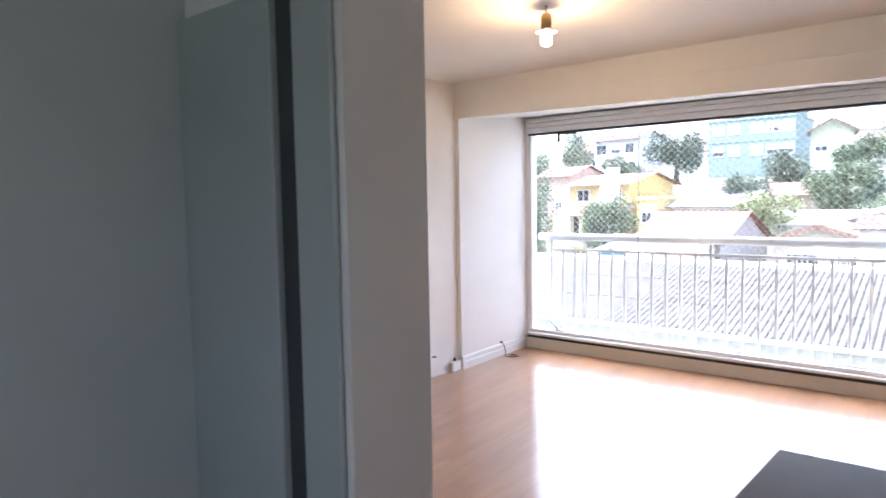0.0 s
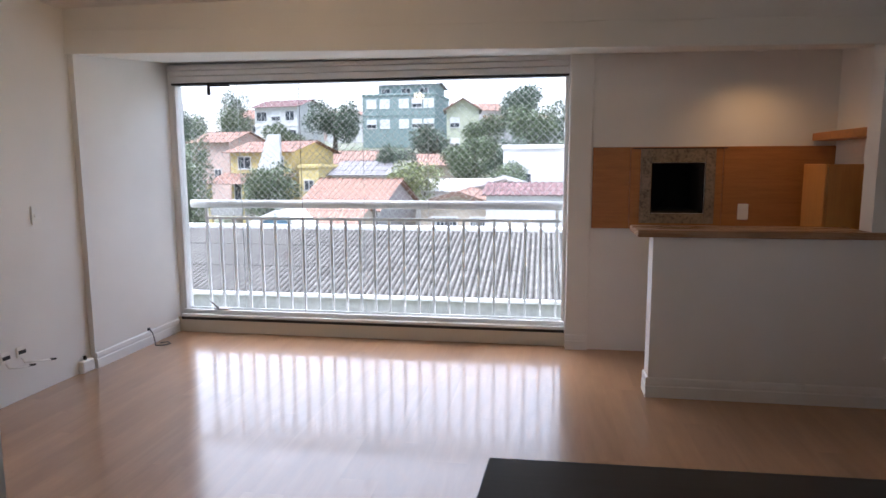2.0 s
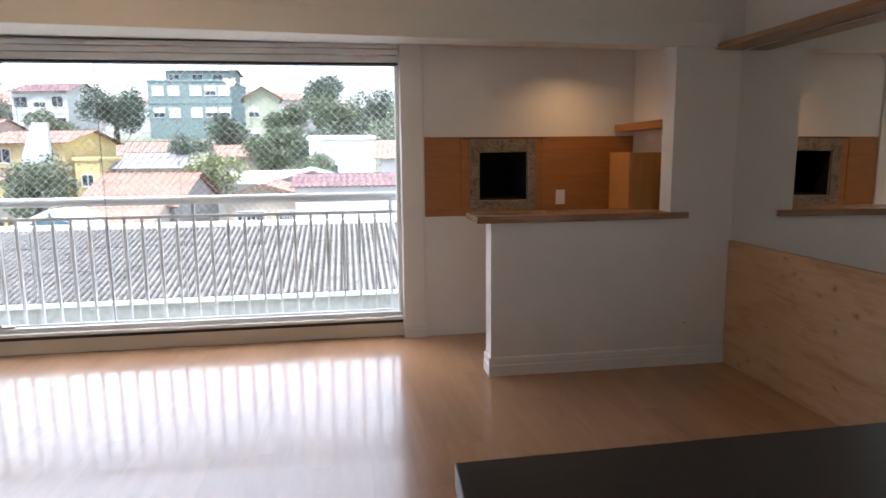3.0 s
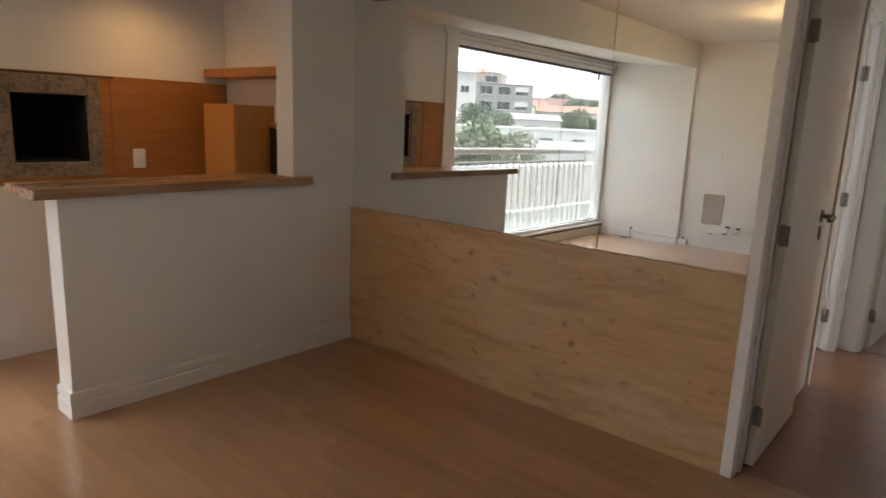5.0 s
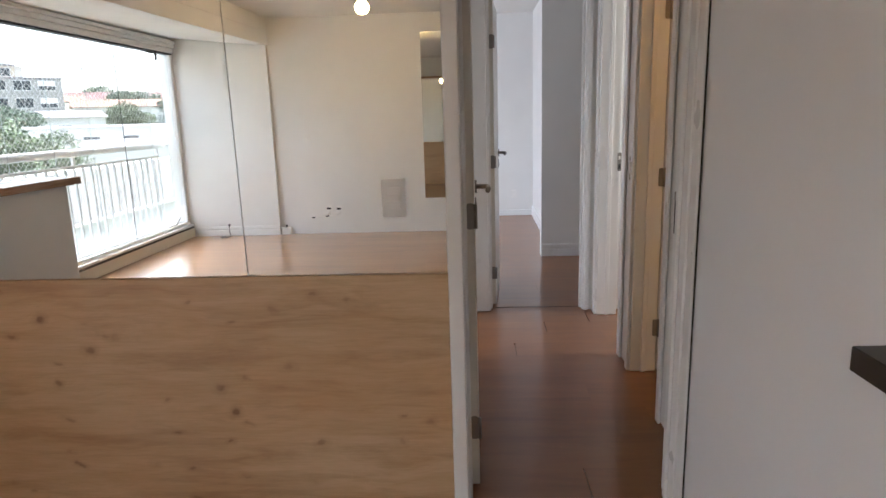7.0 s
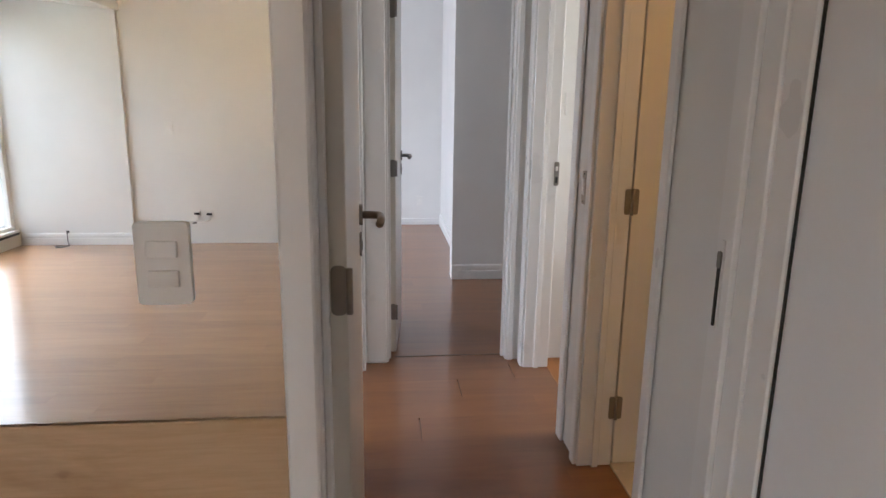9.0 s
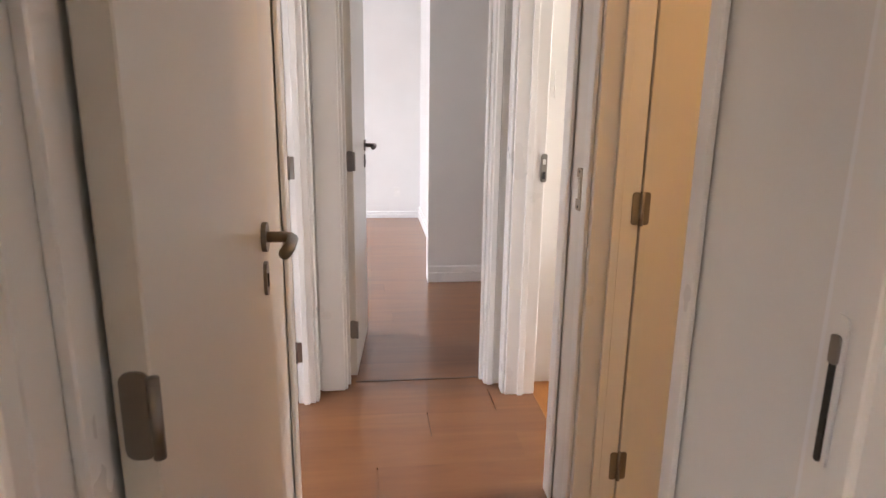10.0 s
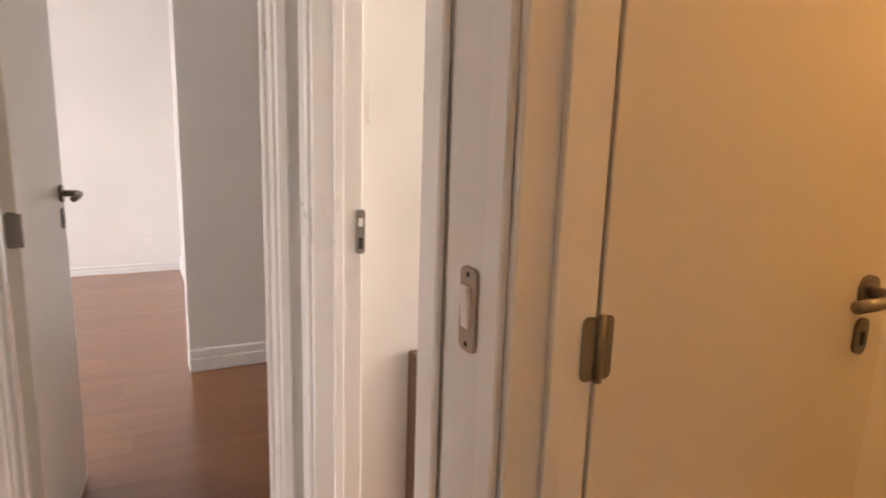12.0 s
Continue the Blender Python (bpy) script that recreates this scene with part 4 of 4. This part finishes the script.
LEAF = {"dark": leaf_mat("dark_leaves", (0.055, 0.085, 0.06), (0.115, 0.15, 0.105)), "mid": leaf_mat("green_leaves", (0.06, 0.09, 0.05), (0.145, 0.18, 0.10)), "light": leaf_mat("pale_leaves", (0.13, 0.16, 0.07), (0.25, 0.28, 0.13))}

_bm = bmesh.new()
_rad = [2, 6, 10, 14, 20, 28, 36, 46, 58, 72, 90, 115, 150, 200, 280, 400, 600, 900, 1500, 2600]
_ang = [radians(a) for a in range(0, 360, 6)]
_rings = [[_bm.verts.new((-3 + q * math.cos(a), q * math.sin(a), land(-3 + q * math.cos(a), q * math.sin(a)))) for a in _ang] for q in _rad]
for _a, _b in zip(_rings, _rings[1:]):
    for _k in range(len(_ang)):
        _j = (_k + 1) % len(_ang)
        _bm.faces.new((_a[_k], _a[_j], _b[_j], _b[_k]))
_bm.faces.new(_rings[0][::-1])
structure("ground", _bm, GROUND, "grass and earth of the hillside town", "ground", True)


def ribbed(width, length, pitch=0.2, depth=0.045, thick=0.05, over=3):
    """A ribbed roof sheet: x 0..width, running up y 0..length, in rows that overlap."""
    verts, faces = [], []
    n = max(6, int(width / pitch))
    row = length / over
    for k in range(over):
        y0, y1, lift = k * row, (k + 1) * row + 0.08, 0.0
        i0 = len(verts)
        for i in range(2 * n + 1):
            x = width * i / (2 * n)
            z = depth if i % 2 else 0.0
            verts.extend([(x, y0, z + 0.012), (x, y1, z), (x, y0, z - thick + 0.012)])
        for i in range(2 * n):
            a, b = i0 + 3 * i, i0 + 3 * i + 3
            faces.extend([(a, b, b + 1, a + 1), (a + 2, b + 2, b, a)])
    bm = bmesh.new()
    vs = [bm.verts.new(v) for v in verts]
    for f in faces:
        bm.faces.new([vs[i] for i in f])
    return bm


def house(label, at, size, plaster, roof, roof_mat, windows=(), turn=0, rise=None, over=0.45, category="house", storeys=()):
    """A house whose front looks along its own -y. roof: ridge along x ('x'), along y ('y') or 'flat'. windows: x, z, w, h, kind."""
    w, d, h = size
    top = thing("house" if category == "house" else "apartment_building", pose(at[0], at[1], at[2], 0, 0, turn), label, category, "houses of the town")
    body = part("wall", cuboid(-w / 2, w / 2, 0, d, -3.0, h), PLASTER[plaster], top)
    rise = rise if rise is not None else 0.28 * (d if roof == "x" else w) / 2 * 1.3
    if roof == "x":
        run = d / 2 + over
        slope = math.atan2(rise, d / 2)
        length = run / math.cos(slope)
        zlow = h - over * math.tan(slope)
        for s in (0, 1):
            m = pose(-w / 2 - over, -over, zlow + 0.03, math.degrees(slope)) if s == 0 else pose(w / 2 + over, d + over, zlow + 0.03, math.degrees(slope), 0, 180)
            if s:
                m = Matrix.Translation((w / 2 + over, d + over, zlow + 0.03)) @ Matrix.Rotation(math.pi, 4, "Z") @ Matrix.Rotation(slope, 4, "X")
            part("roof", moved(ribbed(w + 2 * over, length, 0.26), m), roof_mat, top)
        for x in (-w / 2, w / 2 - 0.15):
            g = bmesh.new()
            v = [g.verts.new(p) for p in ((x, 0, h), (x, d, h), (x, d / 2, h + rise), (x + 0.15, 0, h), (x + 0.15, d, h), (x + 0.15, d / 2, h + rise))]
            for f in ((0, 1, 2), (5, 4, 3), (0, 3, 4, 1), (1, 4, 5, 2), (2, 5, 3, 0)):
                g.faces.new([v[i] for i in f])
            part("gable", g, PLASTER[plaster], top)
    elif roof == "y":
        slope = math.atan2(rise, w / 2)
        length = (w / 2 + over) / math.cos(slope)
        zlow = h - over * math.tan(slope)
        for s in (0, 1):
            m = Matrix.Translation((-w / 2 - over, d + over, zlow + 0.03)) @ Matrix.Rotation(-math.pi / 2, 4, "Z") @ Matrix.Rotation(slope, 4, "X")
            if s:
                m = Matrix.Translation((w / 2 + over, -over, zlow + 0.03)) @ Matrix.Rotation(math.pi / 2, 4, "Z") @ Matrix.Rotation(slope, 4, "X")
            part("roof", moved(ribbed(d + 2 * over, length, 0.26), m), roof_mat, top)
        g = bmesh.new()
        v = [g.verts.new(p) for p in ((-w / 2, 0, h), (w / 2, 0, h), (0, 0, h + rise), (-w / 2, 0.15, h), (w / 2, 0.15, h), (0, 0.15, h + rise))]
        for f in ((0, 1, 2), (5, 4, 3), (0, 3, 4, 1), (1, 4, 5, 2), (2, 5, 3, 0)):
            g.faces.new([v[i] for i in f])
        part("gable", g, PLASTER[plaster], top)
        for s in (-1, 1):
            part("barge_board", moved(cuboid(0, length, -0.03, 0.03, -0.12, 0.08), Matrix.Translation((0, -over - 0.03, h + rise + 0.05)) @ (Matrix.Rotation(slope, 4, "Y") if s > 0 else Matrix.Rotation(math.pi, 4, "Z") @ Matrix.Rotation(slope, 4, "Y"))), RAILW if plaster in ("blue", "white") else BARGE, top)
    else:
        part("roof", merged(cuboid(-w / 2 - 0.1, w / 2 + 0.1, -0.1, d + 0.1, h, h + 0.25, 0.03), cuboid(-w / 2, w / 2, 0.2, d - 0.2, h + 0.25, h + 0.3)), roof_mat, top)
    for s in storeys:
        part("floor_band", cuboid(-w / 2 - 0.06, w / 2 + 0.06, -0.06, 0.0, s, s + 0.18, 0.01), PLASTER[plaster], top)
    for x, z, ww, hh, kind in windows:
        f = part("window", merged(cuboid(x - ww / 2 - 0.08, x + ww / 2 + 0.08, -0.07, 0, z - 0.1, z, 0.01), cuboid(x - ww / 2 - 0.06, x - ww / 2, -0.05, 0, z, z + hh), cuboid(x + ww / 2, x + ww / 2 + 0.06, -0.05, 0, z, z + hh), cuboid(x - ww / 2 - 0.06, x + ww / 2 + 0.06, -0.05, 0, z + hh, z + hh + 0.07), cuboid(x - 0.03, x + 0.03, -0.05, 0, z, z + hh)), RAILW, top)
        part("pane", cuboid(x - ww / 2, x + ww / 2, -0.03, -0.004, z if kind != "half" else z, z + hh), BLIND if kind == "shut" else PANE, f)
        if kind == "half":
            part("shutter", cuboid(x - ww / 2, x + ww / 2, -0.045, -0.031, z + hh * 0.45, z + hh), BLIND, f)
        if kind == "grille":
            for k in range(1, 6):
                part("grille_bar", cuboid(x - ww / 2 + ww * k / 6 - 0.015, x - ww / 2 + ww * k / 6 + 0.015, -0.05, -0.031, z, z + hh), BLIND, f)
    return top


def tree(label, x, y, z_top, wide, z_low=None, leaf="mid", seed=1, clumps=9, leaves=1500, size=None, trunk_base=None):
    """Tapered trunk, limbs, and leaves gathered in uneven clumps."""
    rng = random.Random(seed)
    base = land(x, y) if trunk_base is None else trunk_base
    top = thing("tree", pose(x, y, base), label, "tree", "trees on the hillside")
    tall = z_top - base
    z_low = base + tall * 0.3 if z_low is None else z_low
    low = z_low - base
    mid = (low + tall) / 2
    half = (tall - low) / 2
    part("trunk", merged(rod((0, 0, -0.5), (0.1, 0.05, mid * 0.6), 0.05 * wide, 0.035 * wide, 9), rod((0.1, 0.05, mid * 0.6), (0.0, 0.1, mid + half * 0.4), 0.035 * wide, 0.012 * wide, 8)), BARK, top)
    cl = []
    for k in range(clumps):
        a, u = rng.uniform(0, 6.283), rng.uniform(-0.75, 0.8)
        q = math.sqrt(1 - u * u) * rng.uniform(0.35, 0.72) * wide / 2
        c = Vector((q * math.cos(a), q * math.sin(a), mid + u * half * 0.78))
        cl.append((c, rng.uniform(0.34, 0.52) * wide / 2, rng.uniform(0.30, 0.46) * half * 1.25))
        if k < 5:
            part("limb", rod((0.05, 0.05, mid * 0.62), tuple(c), 0.018 * wide, 0.006 * wide, 6), BARK, top)
    cl.append((Vector((0, 0, mid)), 0.5 * wide / 2, 0.62 * half))
    size = size or max(0.07, wide * 0.021)
    verts, faces = [], []
    for _ in range(leaves):
        c, rw, rh = cl[rng.randrange(len(cl))]
        a, u = rng.uniform(0, 6.283), rng.uniform(-1, 1)
        q = math.sqrt(1 - u * u)
        reach = rng.uniform(0.55, 1.08)
        p = c + Vector((q * math.cos(a) * rw * reach, q * math.sin(a) * rw * reach, u * rh * reach))
        d = Vector((rng.uniform(-1, 1), rng.uniform(-1, 1), rng.uniform(-0.9, 0.4))).normalized()
        side = d.cross(Vector((rng.uniform(-1, 1), rng.uniform(-1, 1), rng.uniform(-1, 1)))).normalized()
        s = size * rng.uniform(0.6, 1.4)
        up = d.cross(side) * s * 0.18
        i = len(verts)
        verts.extend([tuple(p - d * s), tuple(p + side * s * 0.55 + up), tuple(p + d * s), tuple(p - side * s * 0.55 + up)])
        faces.extend([(i, i + 1, i + 2), (i, i + 2, i + 3)])
    me = bpy.data.meshes.new("crown")
    me.from_pydata(verts, [], faces)
    me.materials.append(LEAF[leaf])
    new("crown", me).parent = top
    return top


# long shed below the balcony
_s = thing("shed", pose(-10, 8.6, -5), "long low shed with a grey ribbed fibre-cement roof and white wall", "shed")
_tilt = math.atan2(0.92, 4.5)
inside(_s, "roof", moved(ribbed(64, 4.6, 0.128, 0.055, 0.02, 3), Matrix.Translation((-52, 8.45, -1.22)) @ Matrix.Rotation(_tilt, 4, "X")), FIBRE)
inside(_s, "wall", cuboid(-51.8, 11.8, 8.6, 13.0, -5.5, -1.32), PLASTER["white"])
inside(_s, "gutter", cuboid(-52, 12, 8.36, 8.46, -1.27, -1.19, 0.01), RAILW)
inside(_s, "ridge_cap", cuboid(-52, 12, 12.80, 13.25, -0.33, -0.20, 0.02), PLASTER["white"])

# town, nearest first
house("white house with maroon tiled roof behind the shed", (-2.6, 22.5, -4.5), (4.1, 5, 4.72), "white", "x", MAROON, [(-1.0, 2.9, 0.8, 0.45, "open")], 0, 0.42, 0.2)
house("small beige gabled house with blue-barred windows", (-6.1, 24, -4.5), (3.2, 7, 4.22), "beige", "y", CLAYOLD, [(-0.55, 2.85, 1.1, 0.78, "grille"), (0.95, 2.85, 0.62, 0.78, "grille")], 0, 0.5, 0.25)
house("grey-walled house with orange clay tile roof", (-11.4, 23.5, -4.5), (4.0, 3.8, 4.15), "grey", "x", CLAY, [(0.3, 2.4, 1.0, 1.3, "shut")], -15, 1.15, 0.32)
house("little blue gabled house beyond the shed", (-12.45, 19.2, -4.8), (2.1, 4, 4.0), "blue", "y", RAILW, [], 0, 0.45, 0.15)
house("low house with clay tile roof beside the blue gable", (-11.0, 20.2, -4.8), (2.6, 4, 3.9), "beige", "x", CLAY, [], 0, 0.7, 0.2)
_y = house("two-storey yellow house with dusty clay roofs and white gable", (-23.6, 42, -2.4), (5.6, 6.0, 5.0), "yellow", "x", CLAYOLD, [(-1.5, 3.7, 1.1, 0.85, "open"), (1.5, 3.7, 1.1, 0.85, "open"), (-1.9, 1.0, 1.2, 1.5, "open"), (1.2, 1.0, 1.2, 1.5, "open")], -12, 0.8, 0.5)
part("porch_roof", moved(ribbed(6.8, 2.4, 0.26, 0.045, 0.05, 2), Matrix.Translation((-3.6, -2.2, 2.55)) @ Matrix.Rotation(0.33, 4, "X")), CLAYOLD, _y)
_g = bmesh.new()
_rim = [(1.2, -3.0), (3.5, -3.0), (3.5, 6.1), (2.5, 6.1), (1.2, 2.9)]
_front, _back = ([_g.verts.new((x, y, z)) for x, z in _rim] for y in (-2.45, -2.25))
_g.faces.new(_front), _g.faces.new(_back[::-1])
for _k in range(len(_rim)):
    _j = (_k + 1) % len(_rim)
    _g.faces.new((_front[_k], _back[_k], _back[_j], _front[_j]))
part("side_wall", _g, PLASTER["white"], _y, "white firewall beside the yellow house")
for _px in (-3.3, -0.2, 2.8):
    part("porch_post", cuboid(_px - 0.12, _px + 0.12, -2.0, -1.76, -3, 2.6), PLASTER["yellow"], _y)
part("balustrade", cuboid(-3.3, 2.9, -2.0, -1.9, 0.2, 0.9, 0.02), PLASTER["grey"], _y)
house("small flat yellow plastered house", (-19.4, 41, -2.0), (1.6, 4, 3.3), "yellow", "flat", PLASTER["yellow"], [(0, 1.7, 0.7, 0.7, "open")], -8)
house("wide house with weathered clay roof", (-20.2, 50, -0.8), (6.0, 6, 2.6), "white", "x", CLAYOLD, [(-1.5, 1.0, 1.2, 0.9, "open")], 8, 1.0, 0.6)
house("low white house with grey roof", (-15.6, 42, -1.4), (5.0, 5, 2.3), "white", "x", SLATE, [], -10, 0.9, 0.5)
house("low house with brown clay roof", (-10.6, 46, -0.8), (5.0, 5, 2.4), "beige", "x", CLAYOLD, [], 6, 0.8, 0.5)
house("white garage block with pale roof", (-7.6, 33, -3.0), (4.6, 5, 3.0), "white", "x", PLASTER["white"], [], 8, 0.6, 0.3)
house("white low house with flat roof", (-2.8, 38, -1.8), (4.2, 5, 4.3), "white", "flat", PLASTER["white"], [(-0.8, 1.9, 1.0, 0.8, "open")], 0)
house("white garden house with gable", (-4.4, 31, -2.8), (4.2, 5, 3.0), "white", "y", PLASTER["white"], [], 5, 0.6, 0.3)
house("white house with red tiled roof", (1.5, 30, -2.6), (4.5, 5, 4.0), "white", "x", CLAY, [(-1, 1.6, 1.2, 1.0, "open")], -6, 0.9, 0.4)
house("pink two-storey house with red roof", (-31.0, 48, -0.6), (4.2, 5, 4.2), "pink", "x", CLAYOLD, [(-0.9, 2.7, 0.8, 0.7, "open"), (0.8, 1.0, 0.7, 0.8, "open")], -14, 0.9, 0.4)
house("white three-storey house on the hill", (-38.7, 80, 3.0), (6.8, 7, 6.6), "white", "x", MAROON, [(-2.3, 4.7, 1.6, 1.2, "open"), (0, 4.7, 1.4, 1.2, "half"), (2.2, 4.7, 1.3, 1.2, "open"), (-0.6, 2.2, 1.3, 1.2, "shut"), (1.9, 1.0, 2.4, 2.4, "open")], -10, 1.1, 0.5, storeys=(3.9,))
_tw = [(x, z, 1.35, 1.15, k) for z, ks in ((1.5, ("half", "shut", "shut", "half", "half")), (4.3, ("shut", "shut", "shut", "half", "shut"))) for x, k in zip((-4.0, -2.0, 0.8, 2.7, 4.4), ks)]
house("teal-green apartment block with white shutters", (-22.6, 85, 5.3), (10.6, 9, 6.0), "teal", "flat", PLASTER["teal"], _tw, -4, category="building", storeys=(3.2,))
house("set-back top floor of the teal block", (-21.8, 86.6, 11.0), (8.2, 6.5, 1.9), "teal", "x", SLATE, [(-3, 0.4, 1.3, 1.0, "open"), (0, 0.4, 1.3, 1.0, "open"), (2.6, 0.4, 1.3, 1.0, "open")], -4, 0.5, 0.5, category="building")
house("narrow lime-green house with grey gable roof", (-12.2, 75, 2.8), (4.0, 6, 5.6), "lime", "y", SLATE, [(-1.0, 3.4, 1.1, 1.1, "half"), (-1.0, 0.9, 1.1, 1.1, "half"), (1.1, 0.9, 1.5, 2.2, "open")], 8, 1.2, 0.4)
# the side that the mirror shows
_gw = [(x, z, 2.5, 1.5, k) for z in (0.6, 3.4, 6.2) for x, k in ((-7.2, "half"), (-3.6, "open"), (0.0, "open"), (3.6, "half"), (7.2, "open"))]
house("grey concrete apartment block with deep balconies", (-97.8, 74.5, 1.5), (19, 14, 8.0), "grey", "flat", SLATE, _gw, 38, category="building", storeys=(2.9, 5.7))
house("pale penthouse on the grey block", (-97.5, 78, 9.7), (12, 8, 2.0), "beige", "flat", SLATE, [(-4, 0.4, 2.5, 1.2, "open"), (3, 0.4, 2.5, 1.2, "open")], 38, category="building")
house("long white flat-roofed building", (-60, 42, -2.6), (26, 10, 3.9), "white", "flat", PLASTER["white"], [(-9, 2.1, 1.6, 0.9, "open"), (-5, 2.1, 1.6, 0.9, "open"), (2, 2.1, 1.2, 0.9, "open")], 42)
house("white hall with grey roof", (-52, 30, -3.4), (20, 9, 3.0), "white", "x", SLATE, [], 40, 0.6, 0.3)
house("long grey-roofed hall far off", (-175, 100, 4.0), (40, 14, 5.0), "white", "x", MAROON, [(-12, 2, 3, 1.6, "open"), (-4, 2, 3, 1.6, "open"), (6, 2, 3, 1.6, "open")], 55, 2.2, 0.6)
house("white house far off among trees", (-140, 95, 2.5), (14, 8, 5.0), "white", "x", CLAYOLD, [(-3, 2, 2, 1.4, "open"), (3, 2, 2, 1.4, "open")], 50, 1.4, 0.5)
house("long white workshop with pale roof", (-78, 58, -0.8), (22, 9, 3.6), "white", "x", SLATE, [(-6, 1.6, 1.6, 1.0, "open"), (0, 1.6, 1.6, 1.0, "open"), (6, 1.6, 1.6, 1.0, "open")], 48, 1.0, 0.4)
house("white terrace house with clay roof", (-118, 66, 1.0), (16, 8, 4.2), "white", "x", CLAYOLD, [(-4, 2.0, 1.8, 1.1, "half"), (3, 2.0, 1.8, 1.1, "open")], 56, 1.4, 0.4)
_rng = random.Random(11)
for _k in range(34):
    _a = radians(_rng.uniform(2, 78))
    _q = _rng.uniform(105, 260)
    _x, _y = -3 - _q * math.sin(_a), _q * math.cos(_a)
    _w, _h = _rng.uniform(7, 15), _rng.uniform(3, 8)
    house("distant town house on the hill", (_x, _y, land(_x, _y)), (_w, 8, _h), _rng.choice(["white", "white", "beige", "grey", "pink"]), _rng.choice("xxy"), _rng.choice([CLAY, CLAYOLD, SLATE, MAROON]), [(-_w / 4, _h * 0.5, 1.6, 1.2, "open"), (_w / 4, _h * 0.5, 1.6, 1.2, "half")], math.degrees(_a) * 0.8 + _rng.uniform(-20, 20), _rng.uniform(0.8, 1.8), 0.5)
for _t, _k in (((-47, 85, 12.6, 5.2, 6.0), "dark"), ((-28.7, 75, 10.3, 7.5, 3.6), "dark"), ((-33.5, 70, 7.0, 5, 2.8), "mid"), ((-5.5, 80, 12.2, 7.5, 5.5), "dark"), ((-3.2, 60, 7.6, 6.0, 2.2), "mid"), ((-8.0, 64, 6.8, 5.5, 2.0), "mid"),
               ((-11.3, 50, 5.4, 4.6, 0.9), "dark"), ((-13.5, 45, 3.6, 3.4, 0.6), "dark"), ((-7.2, 42, 3.4, 4.6, 0.2), "mid"), ((-5.0, 46, 3.4, 4.0, 0.2), "dark"), ((-9.5, 33, 1.6, 4.4, -1.6), "light"), ((-24.6, 34, 4.2, 3.4, -2.5), "mid"), ((-23.0, 30, 2.2, 3.6, -2.6), "mid"),
               ((-18.6, 32, 1.5, 4.2, -1.8), "mid"), ((-25.5, 58, 4.6, 6.0, 1.0), "mid"), ((-36, 62, 5.6, 5.0, 1.6), "dark"), ((-40, 70, 8.4, 4.6, 3.0), "mid"), ((-4.5, 34, 1.6, 3.2, -1.0), "mid"), ((-54, 84, 9.5, 6, 4.0), "dark"), ((0.6, 70, 9.0, 6.5, 3.0), "dark"), ((1.2, 46, 5.5, 5.0, 0.0), "mid"), ((4.5, 55, 7.5, 7.0, 0.8), "dark"),
               ((-34, 25.5, 1.7, 8.0, -3.4), "mid"), ((-40, 27, 0.9, 6.0, -3.4), "mid"), ((-66, 50, 4.2, 9, 0.5), "dark"), ((-150, 80, 9.5, 16, 3.0), "dark"), ((-128, 92, 8.4, 12, 3.0), "mid"), ((-190, 110, 13, 20, 5.0), "dark"), ((-80, 95, 9.0, 12, 3.6), "mid"), ((-96, 52, 4.8, 9, 0.4), "mid"), ((-125, 62, 6.4, 10, 1.6), "dark"), ((-140, 70, 7.5, 12, 2.0), "mid"), ((-160, 92, 10, 14, 3.6), "dark")):
    tree({"dark": "broad dark green tree among the houses", "mid": "leafy green tree among the houses", "light": "pale yellow-green tree among the houses"}[_k], *_t, leaf=_k, seed=int(abs(_t[0] * 7 + _t[1])), leaves=6500)
